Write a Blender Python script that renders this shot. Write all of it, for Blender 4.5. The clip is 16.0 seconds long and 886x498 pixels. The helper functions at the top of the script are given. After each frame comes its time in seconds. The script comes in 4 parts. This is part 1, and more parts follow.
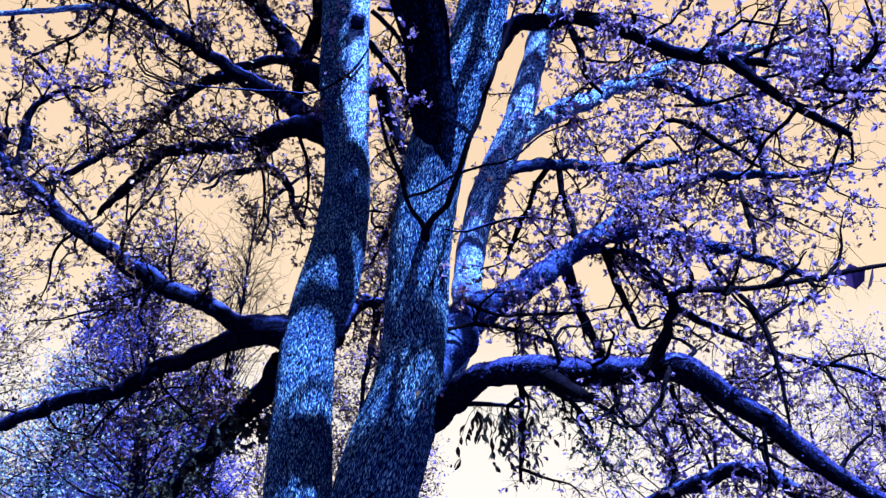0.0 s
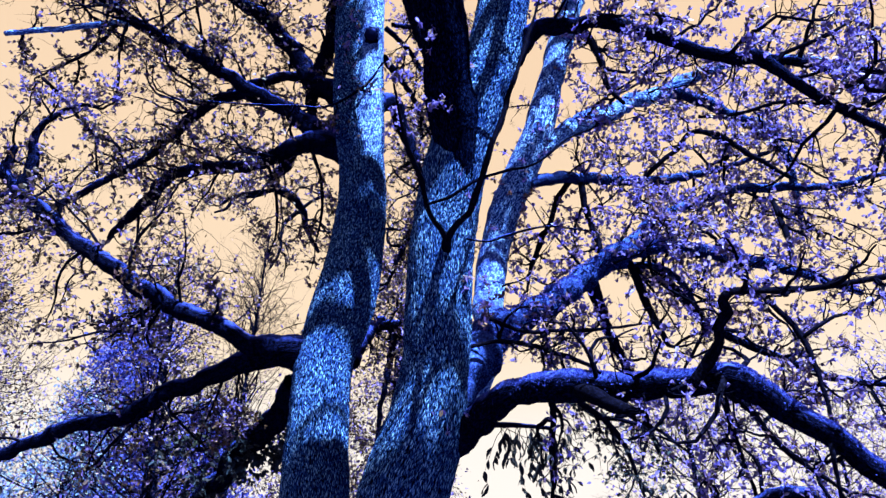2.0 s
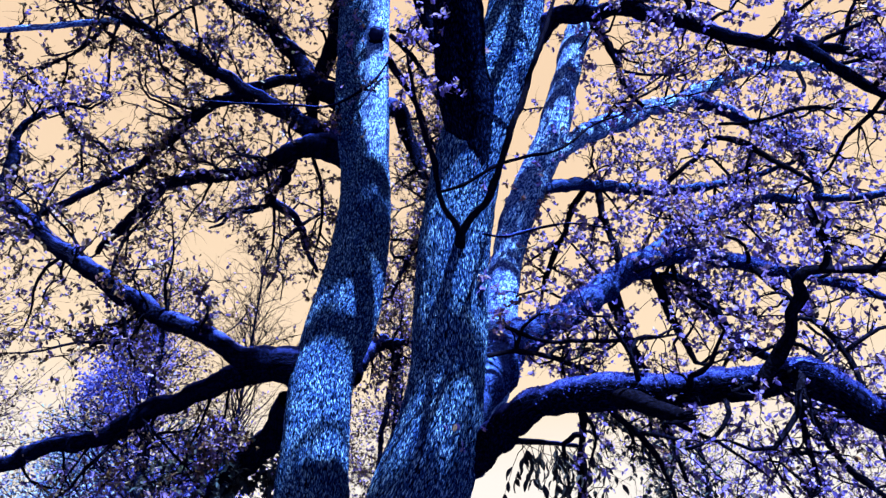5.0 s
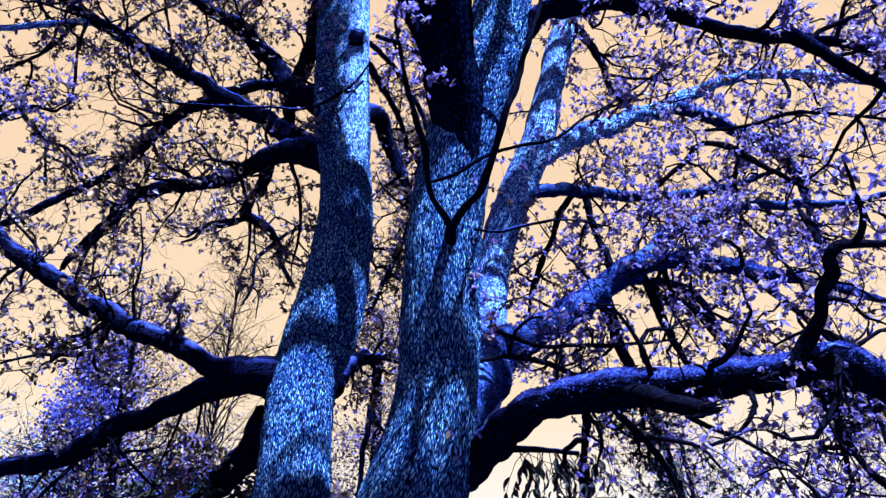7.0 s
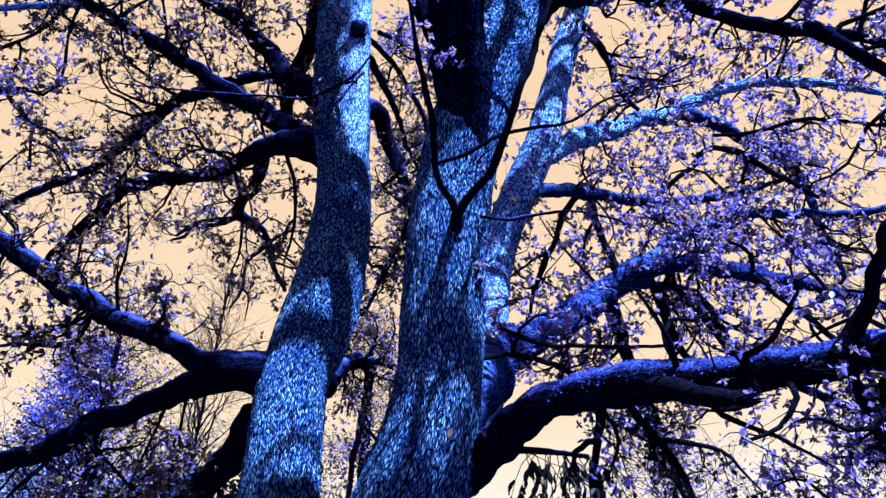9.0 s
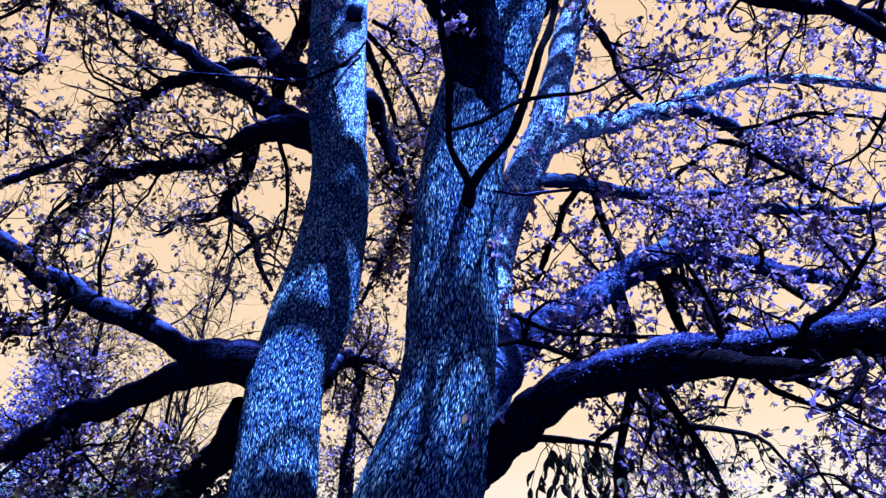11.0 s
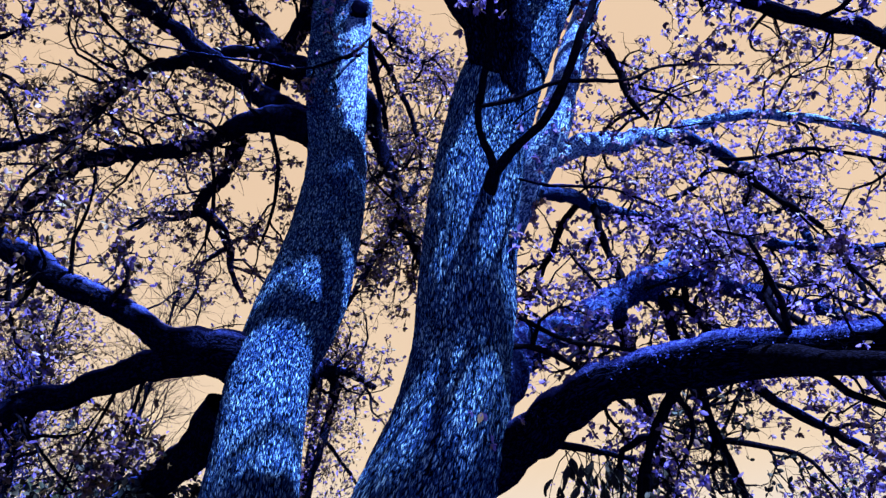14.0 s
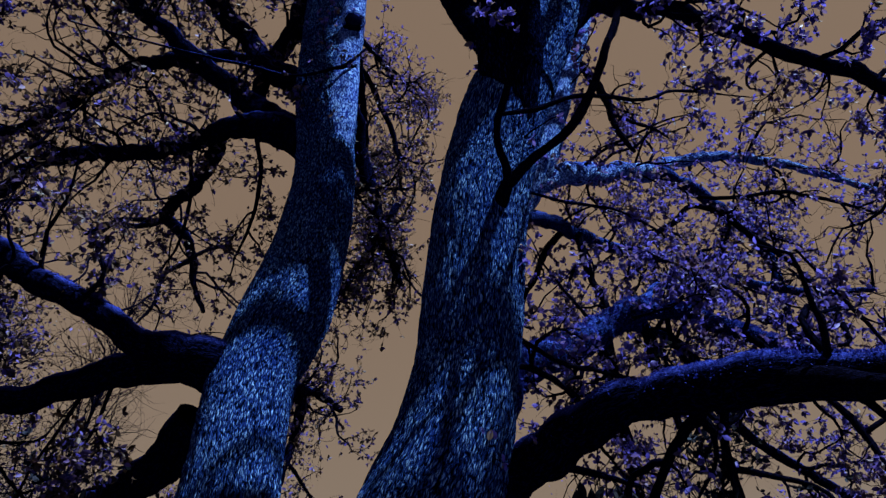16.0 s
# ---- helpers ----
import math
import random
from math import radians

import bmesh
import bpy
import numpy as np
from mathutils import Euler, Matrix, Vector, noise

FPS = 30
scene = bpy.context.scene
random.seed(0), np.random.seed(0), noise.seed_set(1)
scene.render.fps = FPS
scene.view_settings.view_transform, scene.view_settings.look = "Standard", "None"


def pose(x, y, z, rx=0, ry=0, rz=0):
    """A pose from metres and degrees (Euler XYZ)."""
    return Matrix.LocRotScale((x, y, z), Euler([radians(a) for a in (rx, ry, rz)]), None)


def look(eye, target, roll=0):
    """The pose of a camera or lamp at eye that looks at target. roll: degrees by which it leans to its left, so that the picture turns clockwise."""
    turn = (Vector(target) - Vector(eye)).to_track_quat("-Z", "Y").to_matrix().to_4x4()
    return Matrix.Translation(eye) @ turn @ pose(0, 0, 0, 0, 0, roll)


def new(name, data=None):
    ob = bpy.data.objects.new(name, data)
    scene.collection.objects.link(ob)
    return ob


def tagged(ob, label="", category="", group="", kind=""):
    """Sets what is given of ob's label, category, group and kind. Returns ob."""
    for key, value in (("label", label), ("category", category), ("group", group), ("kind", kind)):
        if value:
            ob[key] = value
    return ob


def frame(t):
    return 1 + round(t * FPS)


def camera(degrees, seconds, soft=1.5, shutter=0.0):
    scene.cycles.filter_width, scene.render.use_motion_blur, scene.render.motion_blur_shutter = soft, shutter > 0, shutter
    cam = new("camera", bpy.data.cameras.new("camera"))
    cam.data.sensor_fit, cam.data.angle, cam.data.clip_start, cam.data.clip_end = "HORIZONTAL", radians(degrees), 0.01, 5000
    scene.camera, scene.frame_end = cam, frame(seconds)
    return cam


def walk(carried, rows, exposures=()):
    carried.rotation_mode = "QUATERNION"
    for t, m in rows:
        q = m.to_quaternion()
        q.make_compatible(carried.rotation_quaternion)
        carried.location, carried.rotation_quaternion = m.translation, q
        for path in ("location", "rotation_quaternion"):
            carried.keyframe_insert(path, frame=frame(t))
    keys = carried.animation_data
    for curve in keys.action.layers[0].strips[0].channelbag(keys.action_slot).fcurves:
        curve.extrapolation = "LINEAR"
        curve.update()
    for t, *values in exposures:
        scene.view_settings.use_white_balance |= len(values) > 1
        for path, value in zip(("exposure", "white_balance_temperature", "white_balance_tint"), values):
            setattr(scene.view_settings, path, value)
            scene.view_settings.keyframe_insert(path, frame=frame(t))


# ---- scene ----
cam = camera(63.2, 16.0, soft=1.4)
METRES, EYE, TILT, LEAN, TURN = 4.0, 1.6, 26.0, 0.0, 0.0
ROWS = [
    (0.0, 0.0, 0.0, 0.0, 0.0, 0.0, -0.0),
    (0.5, -0.008, 0.03, -0.0122, 0.21, 0.65, 0.36),
    (1.0, -0.0143, 0.0581, -0.0237, 0.45, 1.31, 0.61),
    (1.5, -0.0218, 0.0845, -0.0354, 0.7, 1.88, 0.69),
    (2.0, -0.0266, 0.1119, -0.0501, 0.99, 2.41, 0.64),
    (2.5, -0.0307, 0.1432, -0.0641, 1.28, 2.81, 0.51),
    (3.0, -0.0333, 0.177, -0.0753, 1.52, 3.15, 0.27),
    (3.5, -0.0387, 0.2097, -0.0852, 1.64, 3.54, 0.05),
    (6.0, -0.0854, 0.36, -0.1625, -0.14, 6.27, 0.92),
    (6.5, -0.0936, 0.3848, -0.175, -0.68, 6.74, 1.06),
    (7.0, -0.0986, 0.4112, -0.1882, -1.04, 7.17, 1.04),
    (7.5, -0.1051, 0.4342, -0.203, -1.3, 7.51, 0.84),
    (8.0, -0.11, 0.4598, -0.2159, -1.56, 7.85, 0.42),
    (8.5, -0.1168, 0.4857, -0.2255, -1.74, 8.18, 0.01),
    (9.0, -0.1251, 0.512, -0.2367, -1.92, 8.47, -0.26),
    (11.5, -0.1955, 0.6438, -0.3063, -3.97, 9.71, -0.54),
    (12.0, -0.2102, 0.6639, -0.3187, -4.45, 10.0, -0.83),
    (12.5, -0.2245, 0.6833, -0.3313, -4.96, 10.36, -1.36),
    (13.0, -0.2378, 0.7064, -0.3439, -5.57, 10.91, -2.1),
    (13.5, -0.2512, 0.728, -0.3534, -6.22, 11.57, -2.93),
    (14.0, -0.2668, 0.7484, -0.3627, -7.07, 12.26, -3.67),
    (14.5, -0.2848, 0.7674, -0.3726, -8.07, 12.99, -4.27),
    (15.0, -0.3066, 0.7863, -0.3826, -9.15, 13.69, -4.81),
    (15.5, -0.3299, 0.8042, -0.3921, -10.26, 14.37, -5.34),
    (16.0, -0.3514, 0.8182, -0.3978, -11.43, 15.18, -5.9),
]
walk(cam, [(t, pose(0, 0, EYE, TILT, LEAN, TURN) @ pose(METRES * x, METRES * y, METRES * z, 90 + pitch, roll, yaw)) for t, x, y, z, yaw, pitch, roll in ROWS],
     [(t, 4.19 + stops, 6500, tint) for t, stops, tint in ((0.0, 0.0, 10), (13.0, 0.0, 10), (13.6, -0.05, 10.5), (14.0, -0.2, 12), (14.5, -0.6, 14), (15.0, -1.05, 17), (15.5, -1.6, 18), (16.0, -2.12, 18))])

# ---- world and sun ----
SUN_AZ, SUN_EL = 30.0, 56.0   # degrees to the right of straight behind the first camera, and above the ground
to_sun = Vector((math.sin(radians(SUN_AZ)) * math.cos(radians(SUN_EL)), -math.cos(radians(SUN_AZ)) * math.cos(radians(SUN_EL)), math.sin(radians(SUN_EL))))
world = bpy.data.worlds.new("world")
scene.world = world
world.use_nodes = True
wt = world.node_tree
sky = wt.nodes.new("ShaderNodeTexSky")
sky.sky_type, sky.sun_disc = "NISHITA", False
sky.sun_elevation, sky.sun_rotation = radians(SUN_EL), math.atan2(to_sun.x, to_sun.y)
sky.air_density, sky.dust_density, sky.ozone_density = 1.0, 1.5, 1.0
turned = wt.nodes.new("ShaderNodeHueSaturation")   # the film's turned colours: blue shows as peach
turned.inputs["Hue"].default_value, turned.inputs["Saturation"].default_value, turned.inputs["Value"].default_value = 0.985, 0.68, 0.2
haze = wt.nodes.new("ShaderNodeMix")   # thin even haze over the turned sky
haze.data_type = "RGBA"
haze.inputs["Factor"].default_value = 0.8
up = wt.nodes.new("ShaderNodeTexCoord")
axes = wt.nodes.new("ShaderNodeSeparateXYZ")
wt.links.new(up.outputs["Generated"], axes.inputs[0])
height = wt.nodes.new("ShaderNodeValToRGB")
height.color_ramp.elements.new(0.5)
for stop, (at, colour) in zip(height.color_ramp.elements, [(0.235, (1.04, 1.0, 0.96, 1)), (0.36, (1.08, 0.85, 0.61, 1)), (0.66, (1.06, 0.765, 0.52, 1))]):
    stop.position, stop.color = at, colour
wt.links.new(axes.outputs["Z"], height.inputs["Fac"])
wt.links.new(height.outputs["Color"], haze.inputs["B"])
wt.links.new(sky.outputs[0], turned.inputs["Color"])
bg = wt.nodes["Background"]
bg.inputs["Strength"].default_value = 0.055
wt.links.new(turned.outputs[0], haze.inputs["A"])
wt.links.new(haze.outputs["Result"], bg.inputs["Color"])
sun = new("sun", bpy.data.lights.new("sun", "SUN"))
sun.data.energy, sun.data.angle, sun.data.color = 5.0, radians(0.9), (0.66, 0.86, 1.0)
sun.matrix_world = look(to_sun * 60, (0, 0, 0))


# ---- materials ----
def material(name):
    m = bpy.data.materials.new(name)
    m.use_nodes = True
    return m, m.node_tree, m.node_tree.nodes["Principled BSDF"]


def node(nt, kind, **values):
    n = nt.nodes.new(kind)
    for key, value in values.items():
        n.inputs[key].default_value = value
    return n


def ramp(nt, fac, *stops):
    r = nt.nodes.new("ShaderNodeValToRGB")
    e = r.color_ramp.elements
    while len(e) < len(stops):
        e.new(0.5)
    for s, (at, colour) in zip(e, stops):
        s.position, s.color = at, (*colour, 1)
    nt.links.new(fac, r.inputs["Fac"])
    return r.outputs["Color"]


def blend(nt, kind, fac, a, b):
    m = nt.nodes.new("ShaderNodeMix")
    m.data_type, m.blend_type = "RGBA", kind
    for socket, value in ((m.inputs["Factor"], fac), (m.inputs["A"], a), (m.inputs["B"], b)):
        if isinstance(value, (int, float)):
            socket.default_value = value
        elif isinstance(value, tuple):
            socket.default_value = (*value, 1)
        else:
            nt.links.new(value, socket)
    return m.outputs["Result"]


def furrowed(name, deep, mid, high, around, along, bump):
    """Old bark of interlocking ridges between dark furrows: the UV map runs in metres round and along the stem."""
    m, nt, p = material(name)

    def calc(kind, a, b, c=0.0):
        n = nt.nodes.new("ShaderNodeMath")
        n.operation = kind
        for socket, value in zip(n.inputs, (a, b, c)):
            if isinstance(value, (int, float)):
                socket.default_value = value
            else:
                nt.links.new(value, socket)
        return n.outputs[0]

    uv = nt.nodes.new("ShaderNodeUVMap")
    place = nt.nodes.new("ShaderNodeTexCoord")
    sway = node(nt, "ShaderNodeTexNoise", Scale=12.0, Detail=5.0, Roughness=0.72)   # the ridges wander and fork
    nt.links.new(place.outputs["Object"], sway.inputs["Vector"])
    apart = nt.nodes.new("ShaderNodeVectorMath")
    apart.operation = "MULTIPLY_ADD"
    apart.inputs[1].default_value = (0.05, 0.07, 0)
    nt.links.new(sway.outputs["Color"], apart.inputs[0])
    nt.links.new(uv.outputs["UV"], apart.inputs[2])

    def ridges(scale_x, scale_y, wide):
        grid = nt.nodes.new("ShaderNodeMapping")
        grid.inputs["Scale"].default_value = (scale_x, scale_y, 1)
        nt.links.new(apart.outputs[0], grid.inputs["Vector"])
        cells = node(nt, "ShaderNodeTexVoronoi", Scale=1.0, Randomness=1.0)
        cells.feature = "DISTANCE_TO_EDGE"
        nt.links.new(grid.outputs[0], cells.inputs["Vector"])
        slope = node(nt, "ShaderNodeMapRange", **{"From Min": 0.0, "From Max": wide})
        slope.interpolation_type = "SMOOTHSTEP"
        nt.links.new(cells.outputs["Distance"], slope.inputs["Value"])
        return slope.outputs[0]

    coarse = ridges(around, along, 0.34)
    small = ridges(around * 0.42, along * 0.33, 0.18)
    grain = nt.nodes.new("ShaderNodeMapping")
    grain.inputs["Scale"].default_value = (around * 1.3, along * 1.5, 1)
    nt.links.new(uv.outputs["UV"], grain.inputs["Vector"])
    fine = node(nt, "ShaderNodeTexNoise", Scale=1.0, Detail=6.0, Roughness=0.7)
    nt.links.new(grain.outputs[0], fine.inputs["Vector"])
    h = calc("MULTIPLY_ADD", coarse, 0.44, calc("MULTIPLY", small, 0.14))
    h = calc("MULTIPLY_ADD", fine.outputs["Fac"], 0.56, h)
    colour = ramp(nt, h, (0.36, deep), (0.63, mid), (0.98, high))
    broad = node(nt, "ShaderNodeTexNoise", Scale=1.6, Detail=5.0, Roughness=0.62)
    nt.links.new(place.outputs["Object"], broad.inputs["Vector"])
    colour = blend(nt, "MULTIPLY", 0.8, colour, ramp(nt, broad.outputs["Fac"], (0.36, (0.35, 0.4, 0.65)), (0.60, (1.0, 1.0, 1.0))))
    worn = node(nt, "ShaderNodeTexNoise", Scale=8.0, Detail=4.0, Roughness=0.65)   # lighter scales a hand wide
    nt.links.new(place.outputs["Object"], worn.inputs["Vector"])
    colour = blend(nt, "MULTIPLY", 0.75, colour, ramp(nt, worn.outputs["Fac"], (0.36, (0.45, 0.5, 0.66)), (0.64, (1.25, 1.15, 1.05))))
    nt.links.new(colour, p.inputs["Base Color"])
    p.inputs["Roughness"].default_value = 0.8
    p.inputs["Specular IOR Level"].default_value = 0.0
    b = node(nt, "ShaderNodeBump", Strength=1.0, Distance=bump)
    nt.links.new(h, b.inputs["Height"])
    nt.links.new(b.outputs[0], p.inputs["Normal"])
    return m


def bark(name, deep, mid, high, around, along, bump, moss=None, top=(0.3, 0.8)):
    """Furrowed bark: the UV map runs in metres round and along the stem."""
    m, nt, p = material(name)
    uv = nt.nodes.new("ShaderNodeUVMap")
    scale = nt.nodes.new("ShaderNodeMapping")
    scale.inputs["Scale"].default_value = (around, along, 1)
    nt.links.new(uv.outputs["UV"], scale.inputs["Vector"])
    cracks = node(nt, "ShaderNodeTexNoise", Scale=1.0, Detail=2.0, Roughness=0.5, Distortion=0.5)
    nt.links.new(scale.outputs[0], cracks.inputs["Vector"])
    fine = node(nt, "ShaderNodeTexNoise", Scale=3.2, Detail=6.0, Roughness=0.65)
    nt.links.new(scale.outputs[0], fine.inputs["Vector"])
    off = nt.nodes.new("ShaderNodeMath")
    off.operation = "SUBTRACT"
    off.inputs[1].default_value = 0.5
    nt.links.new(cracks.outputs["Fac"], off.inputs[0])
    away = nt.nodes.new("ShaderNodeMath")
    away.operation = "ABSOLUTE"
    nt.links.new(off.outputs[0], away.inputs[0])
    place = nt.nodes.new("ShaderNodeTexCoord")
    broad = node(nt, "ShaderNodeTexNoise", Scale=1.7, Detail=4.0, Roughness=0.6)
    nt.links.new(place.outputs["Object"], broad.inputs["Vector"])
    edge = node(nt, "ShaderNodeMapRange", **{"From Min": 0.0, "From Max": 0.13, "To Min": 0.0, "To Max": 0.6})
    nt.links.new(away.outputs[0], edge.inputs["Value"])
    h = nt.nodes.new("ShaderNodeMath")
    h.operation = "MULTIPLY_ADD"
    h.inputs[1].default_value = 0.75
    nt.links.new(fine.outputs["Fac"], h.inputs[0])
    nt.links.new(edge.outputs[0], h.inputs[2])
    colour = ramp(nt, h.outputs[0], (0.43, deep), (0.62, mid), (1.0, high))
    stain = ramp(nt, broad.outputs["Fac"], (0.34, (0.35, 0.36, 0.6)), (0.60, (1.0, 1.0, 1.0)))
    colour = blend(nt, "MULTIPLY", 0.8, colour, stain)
    if moss:
        spots = node(nt, "ShaderNodeTexNoise", Scale=9.0, Detail=5.0, Roughness=0.7)
        nt.links.new(place.outputs["Object"], spots.inputs["Vector"])
        facing = nt.nodes.new("ShaderNodeNewGeometry")   # moss and a painted lit top both follow the upward normal
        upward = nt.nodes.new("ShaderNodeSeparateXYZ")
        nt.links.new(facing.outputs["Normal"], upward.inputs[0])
        moss_lit_top = node(nt, "ShaderNodeMapRange", **{"From Min": top[0], "From Max": top[1]})
        nt.links.new(upward.outputs["Z"], moss_lit_top.inputs["Value"])
        patchy = blend(nt, "MULTIPLY", 1.0, ramp(nt, spots.outputs["Fac"], (0.36, (0.15, 0.15, 0.15)), (0.58, (0.95, 0.95, 0.95))), moss_lit_top.outputs[0])
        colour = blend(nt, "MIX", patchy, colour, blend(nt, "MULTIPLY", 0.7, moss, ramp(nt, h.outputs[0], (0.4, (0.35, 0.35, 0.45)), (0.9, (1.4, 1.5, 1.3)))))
    nt.links.new(colour, p.inputs["Base Color"])
    p.inputs["Roughness"].default_value = 0.85
    p.inputs["Specular IOR Level"].default_value = 0.0
    b = node(nt, "ShaderNodeBump", Strength=1.0, Distance=bump)
    nt.links.new(h.outputs[0], b.inputs["Height"])
    nt.links.new(b.outputs[0], p.inputs["Normal"])
    return m


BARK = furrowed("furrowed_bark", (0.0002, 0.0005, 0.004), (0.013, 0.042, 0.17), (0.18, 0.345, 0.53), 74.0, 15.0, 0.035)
# the furrowed bark again, darkened in colour to stand for shade
SHADED_BARK = furrowed("shaded_bark", (0.0001, 0.0001, 0.001), (0.0008, 0.0018, 0.012), (0.006, 0.013, 0.05), 74.0, 15.0, 0.035)
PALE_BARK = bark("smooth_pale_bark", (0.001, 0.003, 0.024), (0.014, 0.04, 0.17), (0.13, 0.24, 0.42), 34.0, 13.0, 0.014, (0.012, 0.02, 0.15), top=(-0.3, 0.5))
# base darkened for shaded undersides; the top colour mixes moss with sunlight
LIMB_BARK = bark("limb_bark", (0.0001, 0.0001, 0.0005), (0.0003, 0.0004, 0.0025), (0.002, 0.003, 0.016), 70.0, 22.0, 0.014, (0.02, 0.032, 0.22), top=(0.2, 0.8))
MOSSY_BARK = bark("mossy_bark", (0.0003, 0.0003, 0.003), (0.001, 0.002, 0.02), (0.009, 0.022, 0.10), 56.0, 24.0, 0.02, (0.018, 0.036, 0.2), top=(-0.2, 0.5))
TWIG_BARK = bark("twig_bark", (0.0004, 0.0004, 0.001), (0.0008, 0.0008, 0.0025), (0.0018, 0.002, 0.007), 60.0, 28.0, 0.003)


def leafy(name, colours, thin, rough=0.5, brown=(1.1, 0.8, 0.3)):
    """Leaves whose colour varies from leaf to leaf, with light passing through them."""
    m, nt, p = material(name)
    geo = nt.nodes.new("ShaderNodeNewGeometry")
    colour = ramp(nt, geo.outputs["Random Per Island"], *[(i / (len(colours) - 1), c) for i, c in enumerate(colours)])
    place = nt.nodes.new("ShaderNodeTexCoord")
    patch = node(nt, "ShaderNodeTexNoise", Scale=14.0, Detail=3.0)
    nt.links.new(place.outputs["Object"], patch.inputs["Vector"])
    colour = blend(nt, "MULTIPLY", 0.7, colour, ramp(nt, patch.outputs["Fac"], (0.3, (0.55, 0.55, 0.6)), (0.65, (1, 1, 1))))
    ripe = node(nt, "ShaderNodeTexNoise", Scale=1.5, Detail=2.0)   # whole sprays are browner than others
    nt.links.new(place.outputs["Object"], ripe.inputs["Vector"])
    colour = blend(nt, "MULTIPLY", 1.0, colour, ramp(nt, ripe.outputs["Fac"], (0.5, (1, 1, 1)), (0.66, brown)))
    nt.links.new(colour, p.inputs["Base Color"])
    p.inputs["Roughness"].default_value = rough
    p.inputs["Specular IOR Level"].default_value = 0.12
    through_light = nt.nodes.new("ShaderNodeBsdfTranslucent")
    nt.links.new(colour, through_light.inputs["Color"])
    both = nt.nodes.new("ShaderNodeMixShader")
    both.inputs[0].default_value = thin
    nt.links.new(p.outputs[0], both.inputs[1])
    nt.links.new(through_light.outputs[0], both.inputs[2])
    nt.links.new(both.outputs[0], nt.nodes["Material Output"].inputs["Surface"])
    return m


LEAF = leafy("young_leaf", [(0.012, 0.008, 0.008), (0.042, 0.028, 0.09), (0.05, 0.036, 0.2), (0.056, 0.046, 0.29), (0.09, 0.077, 0.34), (0.054, 0.042, 0.26), (0.11, 0.08, 0.065), (0.045, 0.03, 0.1)], 0.52)
BROWN_LEAF = leafy("opening_leaf", [(0.009, 0.005, 0.003), (0.03, 0.019, 0.012), (0.026, 0.017, 0.026), (0.038, 0.027, 0.13), (0.05, 0.038, 0.22), (0.075, 0.053, 0.042), (0.014, 0.009, 0.006)], 0.32)
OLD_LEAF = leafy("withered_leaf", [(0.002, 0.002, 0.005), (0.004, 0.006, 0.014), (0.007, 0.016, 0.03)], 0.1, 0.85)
PALE_LEAF = leafy("pale_distant_leaf", [(0.015, 0.035, 0.13), (0.045, 0.09, 0.22), (0.1, 0.14, 0.18), (0.02, 0.026, 0.18)], 0.4, brown=(1.0, 0.95, 0.75))
MOSS = leafy("moss", [(0.006, 0.007, 0.08), (0.013, 0.02, 0.17), (0.022, 0.036, 0.25), (0.01, 0.013, 0.14)], 0.25, 0.9, brown=(1.0, 1.0, 1.0))
FAR_LEAF = leafy("distant_leaf", [(0.008, 0.008, 0.09), (0.016, 0.018, 0.18), (0.032, 0.045, 0.26), (0.01, 0.01, 0.14)], 0.45, brown=(1.0, 1.0, 0.9))


def ground_material():
    m, nt, p = material("meadow")
    place = nt.nodes.new("ShaderNodeTexCoord")
    fine = node(nt, "ShaderNodeTexNoise", Scale=22.0, Detail=8.0, Roughness=0.7)
    broad = node(nt, "ShaderNodeTexNoise", Scale=0.35, Detail=5.0)
    for n in (fine, broad):
        nt.links.new(place.outputs["Object"], n.inputs["Vector"])
    colour = ramp(nt, fine.outputs["Fac"], (0.3, (0.005, 0.005, 0.03)), (0.7, (0.014, 0.013, 0.085)))
    colour = blend(nt, "MULTIPLY", 0.6, colour, ramp(nt, broad.outputs["Fac"], (0.35, (0.6, 0.5, 0.6)), (0.65, (1, 1, 1))))
    nt.links.new(colour, p.inputs["Base Color"])
    p.inputs["Roughness"].default_value = 0.9
    b = node(nt, "ShaderNodeBump", Strength=0.8, Distance=0.04)
    nt.links.new(fine.outputs["Fac"], b.inputs["Height"])
    nt.links.new(b.outputs[0], p.inputs["Normal"])
    return m


GROUND = ground_material()


# ---- ways to build wood and leaves ----
def smooth_line(points, step):
    """A Catmull-Rom line through points (x, y, z, r), cut about every step metres."""
    p = np.array(points, float)
    p = np.vstack([2 * p[0] - p[1], p, 2 * p[-1] - p[-2]])
    rows = []
    for i in range(1, len(p) - 2):
        a, b, c, d = p[i - 1], p[i], p[i + 1], p[i + 2]
        n = max(2, int(np.linalg.norm((c - b)[:3]) / step))
        t = np.linspace(0, 1, n, endpoint=False)[:, None]
        rows.append(0.5 * (2 * b + (c - a) * t + (2 * a - 5 * b + 4 * c - d) * t * t + (3 * b - a - 3 * c + d) * t ** 3))
    rows.append(p[-2][None])
    line = np.vstack(rows)
    line[:, 3] = np.maximum(line[:, 3], 0.002)
    return line


